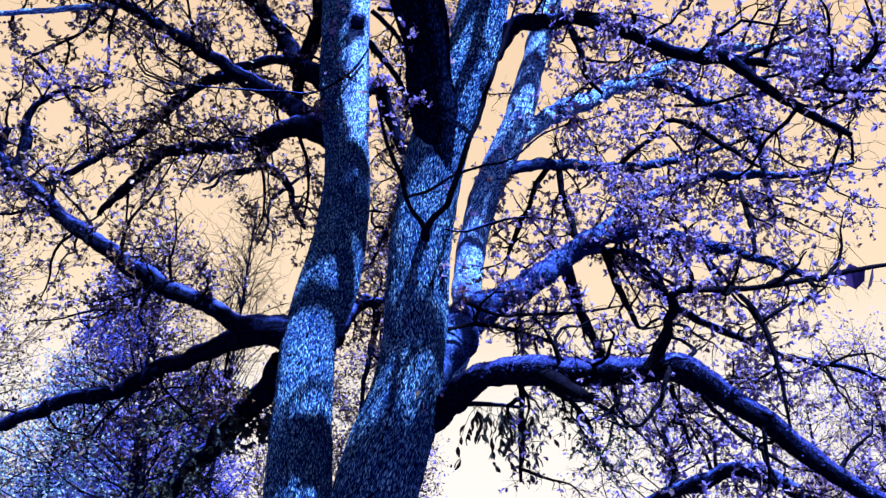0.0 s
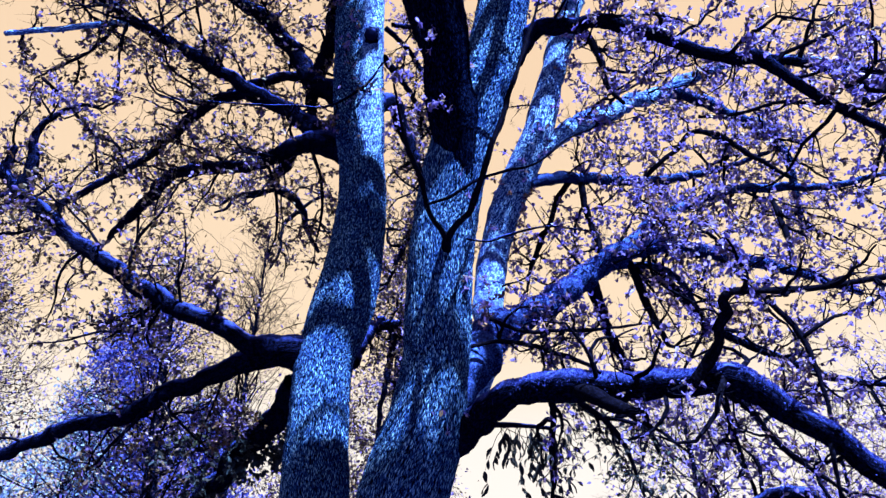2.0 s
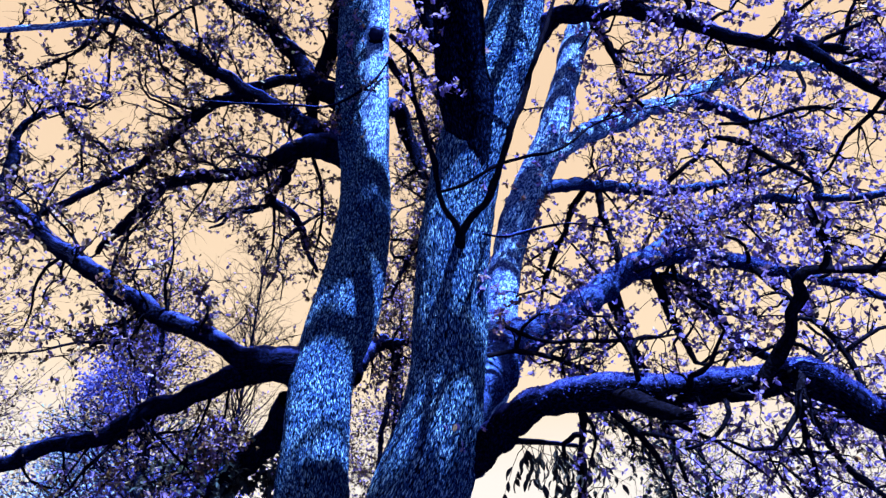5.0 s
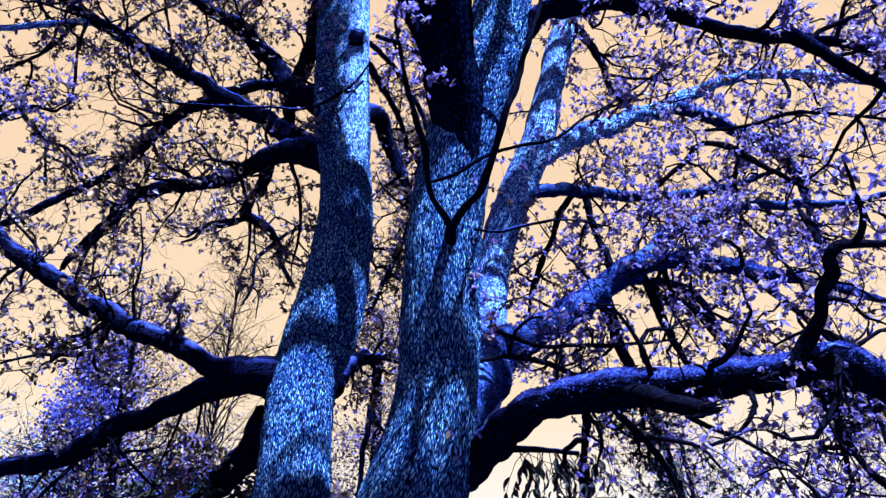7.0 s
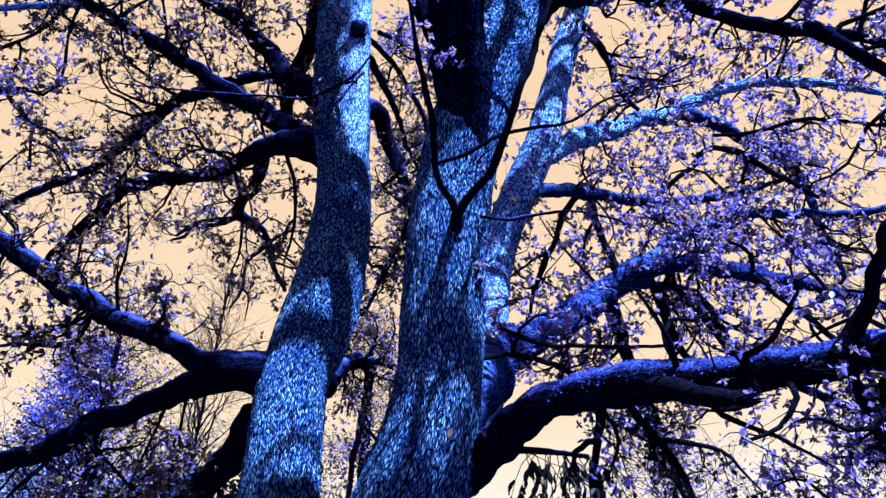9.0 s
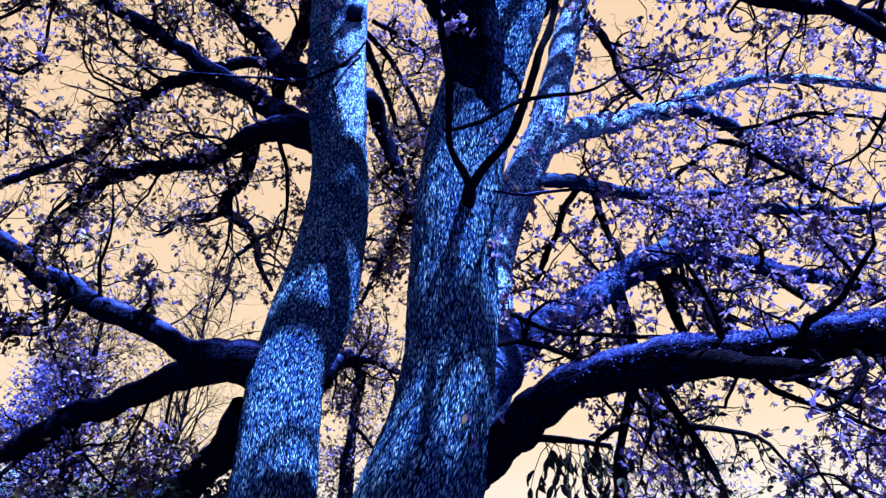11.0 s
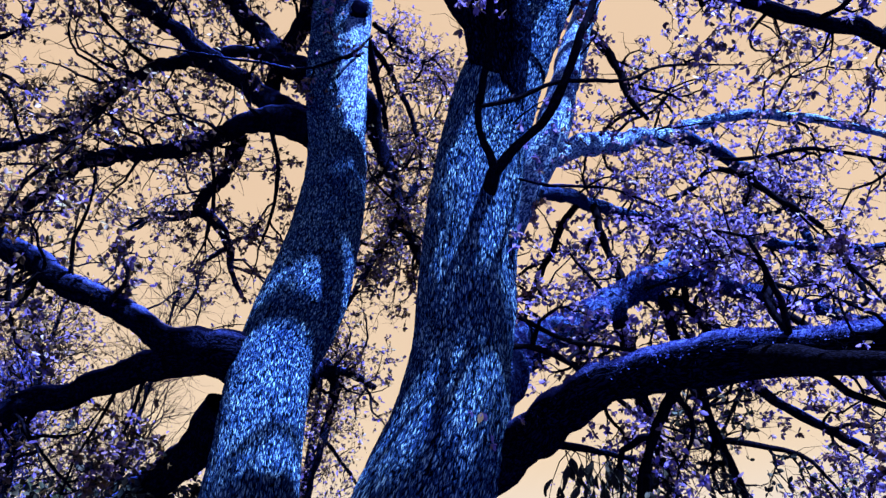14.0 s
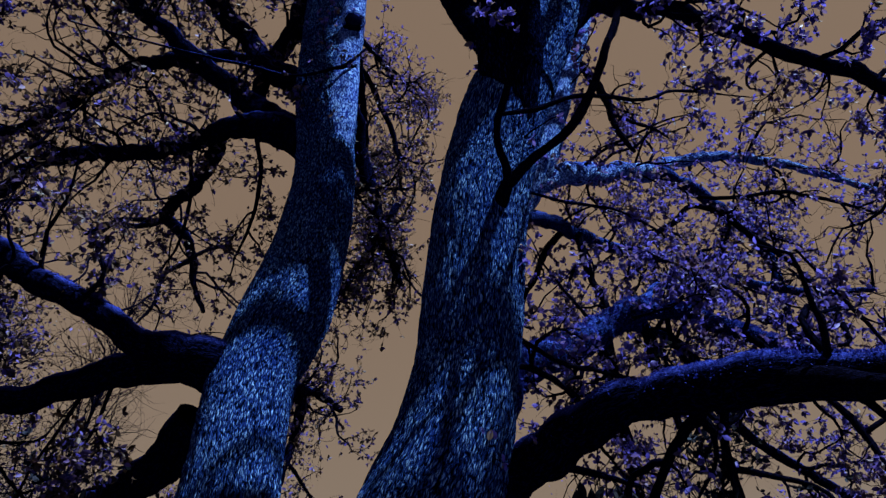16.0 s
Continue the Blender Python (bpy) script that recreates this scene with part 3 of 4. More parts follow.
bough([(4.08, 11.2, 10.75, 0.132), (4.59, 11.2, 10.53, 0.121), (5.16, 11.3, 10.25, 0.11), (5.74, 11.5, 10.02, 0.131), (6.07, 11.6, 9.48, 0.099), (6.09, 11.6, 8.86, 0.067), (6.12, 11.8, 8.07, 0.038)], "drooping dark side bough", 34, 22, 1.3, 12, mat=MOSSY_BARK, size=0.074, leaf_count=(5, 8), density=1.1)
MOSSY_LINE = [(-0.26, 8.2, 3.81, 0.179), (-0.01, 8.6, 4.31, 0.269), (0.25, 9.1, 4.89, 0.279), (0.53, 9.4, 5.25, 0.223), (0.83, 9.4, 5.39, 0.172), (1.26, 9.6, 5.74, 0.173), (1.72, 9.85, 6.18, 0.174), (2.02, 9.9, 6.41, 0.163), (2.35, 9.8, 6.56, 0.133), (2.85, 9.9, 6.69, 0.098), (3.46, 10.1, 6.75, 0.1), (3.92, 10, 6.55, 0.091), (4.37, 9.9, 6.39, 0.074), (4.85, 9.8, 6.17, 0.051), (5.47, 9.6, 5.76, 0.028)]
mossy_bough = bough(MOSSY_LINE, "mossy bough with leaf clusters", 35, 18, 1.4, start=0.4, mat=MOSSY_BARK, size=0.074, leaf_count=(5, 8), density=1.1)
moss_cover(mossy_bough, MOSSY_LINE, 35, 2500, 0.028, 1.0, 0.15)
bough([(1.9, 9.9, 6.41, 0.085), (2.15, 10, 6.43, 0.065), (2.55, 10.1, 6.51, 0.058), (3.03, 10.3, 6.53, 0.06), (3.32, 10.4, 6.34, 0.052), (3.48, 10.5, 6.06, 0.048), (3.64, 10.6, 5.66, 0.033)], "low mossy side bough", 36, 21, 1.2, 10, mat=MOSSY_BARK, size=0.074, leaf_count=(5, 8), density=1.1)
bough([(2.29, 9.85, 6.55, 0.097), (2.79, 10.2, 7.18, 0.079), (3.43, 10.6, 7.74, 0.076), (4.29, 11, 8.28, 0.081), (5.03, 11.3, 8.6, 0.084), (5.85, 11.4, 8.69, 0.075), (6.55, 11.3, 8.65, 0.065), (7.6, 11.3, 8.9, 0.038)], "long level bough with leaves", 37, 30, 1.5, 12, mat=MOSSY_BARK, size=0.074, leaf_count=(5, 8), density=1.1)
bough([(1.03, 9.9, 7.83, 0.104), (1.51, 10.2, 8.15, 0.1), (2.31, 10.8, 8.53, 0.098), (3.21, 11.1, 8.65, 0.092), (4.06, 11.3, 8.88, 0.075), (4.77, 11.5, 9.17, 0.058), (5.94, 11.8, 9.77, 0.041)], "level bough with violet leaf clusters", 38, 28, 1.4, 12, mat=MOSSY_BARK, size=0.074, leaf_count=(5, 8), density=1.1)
bough([(0.02, 8.2, 4.52, 0.027), (0.39, 8.4, 4.66, 0.028), (0.77, 8.7, 4.73, 0.029), (1.13, 9.1, 4.77, 0.037), (1.67, 9.6, 4.77, 0.026)], "thin dark side branch", 39, 12, 0.8, 8, mat=TWIG_BARK)
bough([(0.29, 8.4, 4.95, 0.026), (0.7, 8.5, 4.82, 0.023), (1.21, 8.7, 4.91, 0.024), (1.84, 9, 5.06, 0.022), (2.5, 9.4, 5.3, 0.013)], "thin straight twig", 40, 6, 0.6, 6, mat=TWIG_BARK)
bough([(2.4, 9.9, 6.63, 0.044), (2.61, 10.2, 6.29, 0.07), (2.79, 10.4, 5.9, 0.062), (3.04, 10.6, 5.41, 0.035)], "hanging dead branch", 41, 6, 0.8, 10, mat=TWIG_BARK)
bough([(2.98, 10.2, 6.44, 0.071), (3.62, 10.6, 5.79, 0.067), (4.56, 10.9, 5.42, 0.063), (5.51, 11, 5.04, 0.054), (6.37, 11, 4.9, 0.044), (7.33, 11, 4.54, 0.026)], "long thin leafy branch", 52, 18, 1.2, 8, size=0.074, leaf_count=(5, 8), density=1.1)
bough([(1.85, 9.9, 6.15, 0.103), (2.02, 10.2, 5.72, 0.086), (2.29, 10.6, 5.32, 0.07), (2.58, 11, 4.81, 0.053), (2.89, 11.4, 4.01, 0.031)], "branch hanging behind the heavy bough", 53, 14, 1.0, 10)
bough([(3.82, 10, 6.58, 0.053), (4.19, 9.7, 5.79, 0.046), (4.47, 9.5, 5.1, 0.04), (4.51, 9.4, 4.34, 0.03), (4.5, 9.4, 3.59, 0.018)], "thin drooping leafy branch", 54, 16, 1.0, 8, size=0.074, leaf_count=(5, 8), density=1.1, mat=TWIG_BARK)
HEAVY_LINE = [(-0.34, 8, 3.29, 0.134), (-0.12, 7.88, 3.4, 0.176), (0.06, 7.68, 3.5, 0.158), (0.25, 7.3, 3.58, 0.14), (0.44, 6.92, 3.61, 0.131), (0.72, 6.6, 3.58, 0.136), (0.95, 6.3, 3.46, 0.127), (1.16, 6.05, 3.36, 0.113), (1.36, 5.85, 3.29, 0.102), (1.51, 5.65, 3.25, 0.091), (1.67, 5.5, 3.24, 0.094), (1.79, 5.4, 3.2, 0.11), (1.94, 5.4, 3.14, 0.094), (2.11, 5.4, 3.02, 0.087), (2.38, 5.4, 2.8, 0.078), (2.75, 5.4, 2.48, 0.064), (3.43, 5.5, 2.08, 0.035)]
heavy_bough = bough(HEAVY_LINE, "heavy low bough, mossy top coloured as lit, underside coloured as shaded", 43, 16, 0.8, 30, start=0.35, lift=-0.03, size=0.045, twigs=5, density=0.6, mat=LIMB_BARK, tufts=True)
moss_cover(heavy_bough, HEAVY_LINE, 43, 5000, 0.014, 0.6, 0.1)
stub = limb([(0.88, 6.35, 3.44, 0.07), (0.96, 6.1, 3.32, 0.066), (1.04, 5.88, 3.17, 0.062), (1.12, 5.66, 3.06, 0.054)], "broken stub under the heavy bough, splintered at its end", 44, 14, TWIG_BARK)
rng = np.random.default_rng(44)
splinters = Wood()
for _ in range(14):
    d = rng.normal(size=3) * 0.03
    splinters.tube(np.array([(1.1 + d[0], 5.68 + d[1], 3.06 + d[2], 0.014), (1.13 + d[0], 5.62 + d[1] * 1.2, 3.04 + d[2], 0.011), (1.155 + d[0] + rng.uniform(-0.01, 0.03), 5.56 + d[1], 3.03 + d[2] * 1.2, 0.002)]), 5)
part("splinter", splinters.mesh("splinter", TWIG_BARK), stub, "dark splintered wood", "stuff")
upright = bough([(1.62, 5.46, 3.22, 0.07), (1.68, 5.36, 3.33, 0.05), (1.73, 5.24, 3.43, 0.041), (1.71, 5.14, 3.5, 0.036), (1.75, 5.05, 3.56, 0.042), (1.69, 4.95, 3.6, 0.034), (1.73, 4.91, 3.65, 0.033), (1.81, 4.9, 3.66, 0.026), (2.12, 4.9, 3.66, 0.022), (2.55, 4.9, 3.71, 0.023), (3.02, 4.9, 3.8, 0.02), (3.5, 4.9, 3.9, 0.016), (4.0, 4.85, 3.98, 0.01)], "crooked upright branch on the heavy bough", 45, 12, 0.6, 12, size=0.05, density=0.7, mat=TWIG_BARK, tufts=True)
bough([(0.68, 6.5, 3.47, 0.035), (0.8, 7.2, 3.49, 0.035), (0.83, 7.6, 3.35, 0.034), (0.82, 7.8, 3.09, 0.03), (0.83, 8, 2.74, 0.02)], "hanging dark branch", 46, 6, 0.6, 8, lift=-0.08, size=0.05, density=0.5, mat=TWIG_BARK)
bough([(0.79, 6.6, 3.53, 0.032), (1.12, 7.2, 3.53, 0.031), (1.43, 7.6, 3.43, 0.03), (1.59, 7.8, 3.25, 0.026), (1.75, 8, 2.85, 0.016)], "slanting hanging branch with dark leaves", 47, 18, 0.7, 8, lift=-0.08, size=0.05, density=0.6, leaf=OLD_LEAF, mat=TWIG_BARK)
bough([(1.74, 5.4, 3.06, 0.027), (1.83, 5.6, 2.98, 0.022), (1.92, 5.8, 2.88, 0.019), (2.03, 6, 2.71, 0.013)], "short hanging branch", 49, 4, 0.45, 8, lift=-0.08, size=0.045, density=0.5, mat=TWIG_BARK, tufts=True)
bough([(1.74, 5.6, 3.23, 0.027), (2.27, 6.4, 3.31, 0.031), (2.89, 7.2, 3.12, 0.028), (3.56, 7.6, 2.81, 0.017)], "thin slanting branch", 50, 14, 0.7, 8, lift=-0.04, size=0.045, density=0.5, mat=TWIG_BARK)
bough([(2.31, 9, 2.58, 0.067), (2.75, 8.8, 2.77, 0.086), (3.17, 8.6, 2.9, 0.091), (3.46, 8.4, 2.96, 0.096), (3.63, 8.2, 2.78, 0.087), (3.86, 8, 2.55, 0.072)], "low crooked bough", 51, 24, 0.9, 12)

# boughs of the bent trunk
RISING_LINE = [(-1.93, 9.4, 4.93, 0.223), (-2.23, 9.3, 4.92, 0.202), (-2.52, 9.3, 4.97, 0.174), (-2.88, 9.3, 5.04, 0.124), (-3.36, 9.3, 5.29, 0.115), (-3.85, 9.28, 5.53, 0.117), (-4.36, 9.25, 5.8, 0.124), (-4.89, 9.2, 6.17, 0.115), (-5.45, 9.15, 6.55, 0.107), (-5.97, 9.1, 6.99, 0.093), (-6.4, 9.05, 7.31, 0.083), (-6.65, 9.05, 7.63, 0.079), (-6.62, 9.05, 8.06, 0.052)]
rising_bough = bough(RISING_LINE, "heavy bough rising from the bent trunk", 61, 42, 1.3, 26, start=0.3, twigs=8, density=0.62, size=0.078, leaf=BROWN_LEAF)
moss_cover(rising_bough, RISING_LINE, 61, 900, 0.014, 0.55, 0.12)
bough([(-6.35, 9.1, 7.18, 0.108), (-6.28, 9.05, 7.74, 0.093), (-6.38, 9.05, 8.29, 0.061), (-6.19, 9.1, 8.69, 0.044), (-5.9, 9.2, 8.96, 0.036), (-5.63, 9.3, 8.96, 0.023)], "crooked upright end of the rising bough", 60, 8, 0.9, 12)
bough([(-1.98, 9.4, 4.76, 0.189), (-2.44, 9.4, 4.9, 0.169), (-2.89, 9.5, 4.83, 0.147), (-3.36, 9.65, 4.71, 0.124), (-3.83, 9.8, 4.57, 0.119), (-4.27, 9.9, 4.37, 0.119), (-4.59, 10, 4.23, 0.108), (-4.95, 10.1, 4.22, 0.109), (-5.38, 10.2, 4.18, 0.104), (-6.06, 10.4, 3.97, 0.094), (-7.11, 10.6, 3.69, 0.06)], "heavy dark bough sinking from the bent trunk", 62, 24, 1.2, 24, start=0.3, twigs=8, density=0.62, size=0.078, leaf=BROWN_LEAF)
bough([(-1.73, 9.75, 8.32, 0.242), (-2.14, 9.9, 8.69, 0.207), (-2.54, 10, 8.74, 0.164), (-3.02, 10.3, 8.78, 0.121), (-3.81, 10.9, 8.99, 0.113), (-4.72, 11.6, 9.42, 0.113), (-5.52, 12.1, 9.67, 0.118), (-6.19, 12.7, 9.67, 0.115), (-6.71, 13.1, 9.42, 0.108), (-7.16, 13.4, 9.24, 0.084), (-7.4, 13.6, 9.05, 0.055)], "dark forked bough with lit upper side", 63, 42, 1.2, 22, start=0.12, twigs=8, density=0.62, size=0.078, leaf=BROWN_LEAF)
bough([(-2.02, 9.9, 8.72, 0.208), (-2.39, 10, 8.98, 0.176), (-2.67, 10, 9.27, 0.155), (-3.02, 9.9, 9.47, 0.124), (-3.42, 9.7, 9.58, 0.116), (-3.82, 9.5, 9.8, 0.109), (-4.24, 9.35, 10.03, 0.102), (-4.74, 9.2, 10.24, 0.095), (-5.18, 9.1, 10.5, 0.095), (-5.62, 9, 10.75, 0.089), (-6.14, 8.9, 11.29, 0.077), (-7, 8.8, 12.31, 0.051)], "dark bough rising slantwise", 64, 49, 1.3, 22, start=0.3, twigs=8, density=0.62, size=0.078, leaf=BROWN_LEAF)
bough([(-3.26, 9.8, 9.5, 0.111), (-3.82, 10.1, 9.9, 0.096), (-4.42, 10.5, 10.07, 0.1), (-5.13, 11.2, 10.22, 0.102), (-5.59, 11.6, 10.13, 0.096), (-5.91, 11.7, 9.83, 0.071), (-6.35, 11.6, 9.38, 0.07), (-6.7, 11.4, 8.92, 0.067), (-7.09, 11.3, 8.53, 0.058), (-7.45, 11.2, 8.14, 0.042)], "long bowed branch", 65, 42, 1.3, 14, twigs=8, density=0.62, size=0.078, leaf=BROWN_LEAF)
bough([(-1.72, 9.85, 9.4, 0.223), (-2.16, 10, 9.82, 0.189), (-2.51, 10.1, 10.15, 0.184), (-2.86, 10.2, 10.72, 0.159), (-3.23, 10.3, 11.38, 0.149), (-3.74, 10.4, 12.1, 0.128), (-4.36, 10.5, 12.69, 0.106), (-5.16, 10.6, 13.57, 0.074)], "dark upper bough", 66, 36, 1.2, 22, start=0.3, twigs=8, density=0.62, size=0.078, leaf=BROWN_LEAF)
bough([(-2.52, 10.1, 10.21, 0.1), (-3.01, 10.2, 10.39, 0.092), (-3.54, 10.2, 10.24, 0.082), (-4.09, 10.3, 10.12, 0.064)], "short side branch", 67, 15, 1.0, 10, twigs=8, density=0.62, size=0.078, leaf=BROWN_LEAF)
bough([(-1.99, 9.8, 12.42, 0.289), (-2.1, 9.9, 11.94, 0.237), (-2.25, 10, 11.19, 0.175), (-2.41, 10.1, 10.62, 0.135), (-2.55, 10.2, 9.83, 0.105), (-2.54, 10.3, 9.22, 0.051)], "short crossing branch", 68, 8, 0.9, 10, leaf=BROWN_LEAF)
bough([(-3.16, 11.5, 9.87, 0.128), (-3.5, 12.6, 10.32, 0.118), (-4, 13.8, 10.84, 0.118), (-4.4, 14.6, 11.02, 0.124), (-4.09, 15.3, 11.14, 0.116), (-3.99, 16.2, 11.27, 0.095), (-3.9, 16.5, 10.85, 0.068), (-3.59, 16.6, 10.28, 0.047)], "crooked branch growing away behind the boughs", 69, 15, 1.5, 12, start=0.3, twigs=8, density=0.62, size=0.078, leaf=BROWN_LEAF)
bough([(-4.33, 14.7, 11, 0.062), (-4.87, 14.9, 10.93, 0.056), (-5.43, 15.1, 11.02, 0.051), (-5.8, 15.2, 10.82, 0.032)], "thin side branch", 70, 7, 1.2, 8, leaf=BROWN_LEAF)
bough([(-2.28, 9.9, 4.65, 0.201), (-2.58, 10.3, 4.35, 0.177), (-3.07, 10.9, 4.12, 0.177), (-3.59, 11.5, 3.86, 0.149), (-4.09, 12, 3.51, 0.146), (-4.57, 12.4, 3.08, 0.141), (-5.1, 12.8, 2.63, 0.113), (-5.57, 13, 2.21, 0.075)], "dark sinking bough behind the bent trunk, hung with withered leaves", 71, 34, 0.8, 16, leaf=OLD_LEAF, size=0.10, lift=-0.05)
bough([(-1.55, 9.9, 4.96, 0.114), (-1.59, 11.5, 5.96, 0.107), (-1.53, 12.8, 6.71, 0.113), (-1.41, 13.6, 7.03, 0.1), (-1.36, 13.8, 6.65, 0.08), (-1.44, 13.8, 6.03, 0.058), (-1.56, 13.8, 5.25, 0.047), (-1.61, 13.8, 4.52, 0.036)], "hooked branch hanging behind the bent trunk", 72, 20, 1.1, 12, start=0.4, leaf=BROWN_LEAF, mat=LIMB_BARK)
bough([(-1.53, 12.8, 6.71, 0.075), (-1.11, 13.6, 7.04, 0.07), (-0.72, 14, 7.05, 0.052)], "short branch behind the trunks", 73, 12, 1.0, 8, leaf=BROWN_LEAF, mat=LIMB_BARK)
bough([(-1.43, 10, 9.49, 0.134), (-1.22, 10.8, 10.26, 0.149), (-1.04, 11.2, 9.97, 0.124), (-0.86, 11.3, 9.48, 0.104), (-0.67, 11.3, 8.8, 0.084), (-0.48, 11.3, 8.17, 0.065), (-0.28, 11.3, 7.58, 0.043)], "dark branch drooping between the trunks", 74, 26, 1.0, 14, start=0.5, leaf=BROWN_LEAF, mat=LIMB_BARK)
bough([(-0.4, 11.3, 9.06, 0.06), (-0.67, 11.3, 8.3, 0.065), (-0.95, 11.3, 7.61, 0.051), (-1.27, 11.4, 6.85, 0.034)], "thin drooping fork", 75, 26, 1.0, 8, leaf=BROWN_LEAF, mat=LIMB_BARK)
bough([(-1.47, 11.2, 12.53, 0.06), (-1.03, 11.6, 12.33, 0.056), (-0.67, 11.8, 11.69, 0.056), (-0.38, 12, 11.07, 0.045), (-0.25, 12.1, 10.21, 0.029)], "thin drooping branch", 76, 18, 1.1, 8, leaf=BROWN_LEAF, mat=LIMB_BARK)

bough([(-4.05, 16.5, 11.55, 0.07), (-4.52, 16.6, 11.21, 0.055), (-4.6, 16.6, 10.75, 0.045), (-4.58, 16.6, 10.34, 0.04), (-4.78, 16.6, 9.82, 0.025)], "thin forked branch hanging in the gap", 121, 3, 0.8, 8, mat=TWIG_BARK, leaf=BROWN_LEAF)
bough([(-4.58, 16.6, 10.34, 0.03), (-4.4, 16.6, 10.1, 0.024), (-4.4, 16.6, 9.5, 0.015)], "thin hanging twig", 122, 1, 0.6, 6, mat=TWIG_BARK, leaf=BROWN_LEAF)
bough([(-4.4, 14.6, 10.86, 0.06), (-4.8, 14.6, 10.8, 0.05), (-5.2, 14.6, 10.71, 0.045), (-5.38, 14.6, 10.4, 0.04), (-5.65, 14.6, 10.28, 0.025)], "thin side branch with opening leaves", 123, 4, 0.8, 8, mat=TWIG_BARK, leaf=BROWN_LEAF)
bough([(-3.95, 16.0, 11.25, 0.05), (-3.6, 16, 11.53, 0.035), (-3.3, 16, 11.56, 0.03), (-3.0, 16, 11.45, 0.02)], "thin arching side twig", 124, 3, 0.6, 6, mat=TWIG_BARK, leaf=BROWN_LEAF)
bough([(-5.4, 9.02, 10.52, 0.06), (-5.75, 9, 10.49, 0.055), (-6.25, 9, 10.44, 0.05), (-6.85, 9, 10.38, 0.048), (-7.4, 9, 10.31, 0.045)], "pale barkless broken branch", 130, 2, 0.5, 12, mat=PALE_BARK, leaf=BROWN_LEAF)
# sprays that fill the sky between the trunks and under the forked bough
bough([(-1.3, 9.9, 10.5, 0.07), (-1.05, 11.4, 11.2, 0.06), (-0.85, 13, 11.8, 0.05), (-0.9, 14.6, 12.3, 0.04), (-1.1, 15.8, 12.4, 0.025)], "thin branch reaching back between the trunks", 131, 26, 1.1, 10, start=0.35, leaf=BROWN_LEAF, twigs=8)
bough([(-0.85, 13, 11.8, 0.04), (-0.5, 13.6, 11.2, 0.035), (-0.35, 14, 10.4, 0.03), (-0.5, 14.4, 9.6, 0.02)], "thin drooping spray of opening leaves", 132, 16, 1.0, 8, leaf=BROWN_LEAF, mat=TWIG_BARK)
bough([(-1.25, 10.6, 12.0, 0.05), (-0.8, 11.6, 12.9, 0.045), (-0.5, 12.4, 13.5, 0.04), (-0.45, 13, 14.3, 0.02)], "thin leafy branch high between the trunks", 133, 20, 1.1, 8, leaf=LEAF, mat=LIMB_BARK)
bough([(-2.42, 10.0, 8.62, 0.035), (-2.3, 10.3, 8.25, 0.03), (-2.32, 10.7, 7.8, 0.025), (-2.45, 11, 7.4, 0.015)], "short spray hanging from the forked bough", 134, 12, 0.6, 8, leaf=BROWN_LEAF, mat=TWIG_BARK, size=0.06, radius=0.01)
bough([(-3.3, 10.5, 8.8, 0.035), (-3.2, 11, 8.4, 0.03), (-3.3, 11.6, 8.0, 0.022), (-3.5, 12, 7.8, 0.015)], "short spray hanging from the forked bough", 135, 9, 0.7, 8, leaf=BROWN_LEAF, mat=TWIG_BARK, size=0.06, radius=0.01)
bough([(-0.9, 14.6, 12.3, 0.035), (-0.45, 14.2, 12.6, 0.032), (0.0, 13.9, 13.0, 0.028), (0.3, 13.6, 13.9, 0.022), (0.55, 13.5, 15.0, 0.015)], "thin branch rising with small opening leaves", 136, 22, 0.9, 8, leaf=BROWN_LEAF, mat=TWIG_BARK, size=0.06, radius=0.012)
bough([(0.0, 13.9, 13.0, 0.026), (-0.1, 13.7, 12.2, 0.024), (-0.2, 13.6, 11.2, 0.02), (-0.35, 13.5, 10.2, 0.016), (-0.45, 13.5, 9.0, 0.012)], "thin drooping spray of opening leaves", 137, 24, 0.9, 8, leaf=BROWN_LEAF, mat=TWIG_BARK, size=0.06, radius=0.012)
# leafy shoots that stand up from the rising bough
bough([(-3.42, 9.28, 5.3, 0.022), (-3.22, 9.05, 5.36, 0.02), (-3.2, 8.98, 5.5, 0.018), (-3.32, 8.95, 5.66, 0.014)], "short hooked stub on the rising bough", 125, 2, 0.3, 8, mat=TWIG_BARK, leaf=BROWN_LEAF)
bough([(-3.6, 9.3, 5.42, 0.014), (-3.56, 9.6, 5.85, 0.012), (-3.68, 9.9, 6.25, 0.011), (-3.72, 10.3, 6.7, 0.009), (-3.98, 10.6, 7.1, 0.006)], "thin upright shoot with opening leaves", 126, 4, 0.4, 6, mat=TWIG_BARK, leaf=BROWN_LEAF, radius=0.008, size=0.06, twigs=4, leaf_count=(2, 4), density=0.6)
bough([(-3.2, 9.3, 5.2, 0.012), (-3.0, 9.5, 5.5, 0.011), (-2.9, 9.8, 5.9, 0.009), (-2.62, 10.1, 6.2, 0.006)], "thin slanting shoot with opening leaves", 127, 3, 0.35, 6, mat=TWIG_BARK, leaf=BROWN_LEAF, radius=0.007, size=0.06, twigs=4, leaf_count=(2, 4), density=0.6)
bough([(-4.3, 9.25, 5.8, 0.012), (-4.1, 9.5, 6.15, 0.011), (-4.2, 9.8, 6.5, 0.009), (-4.0, 10.0, 6.75, 0.006)], "thin upright shoot with opening leaves", 128, 3, 0.4, 6, mat=TWIG_BARK, leaf=BROWN_LEAF, radius=0.008, size=0.06, twigs=4, leaf_count=(2, 4), density=0.6)
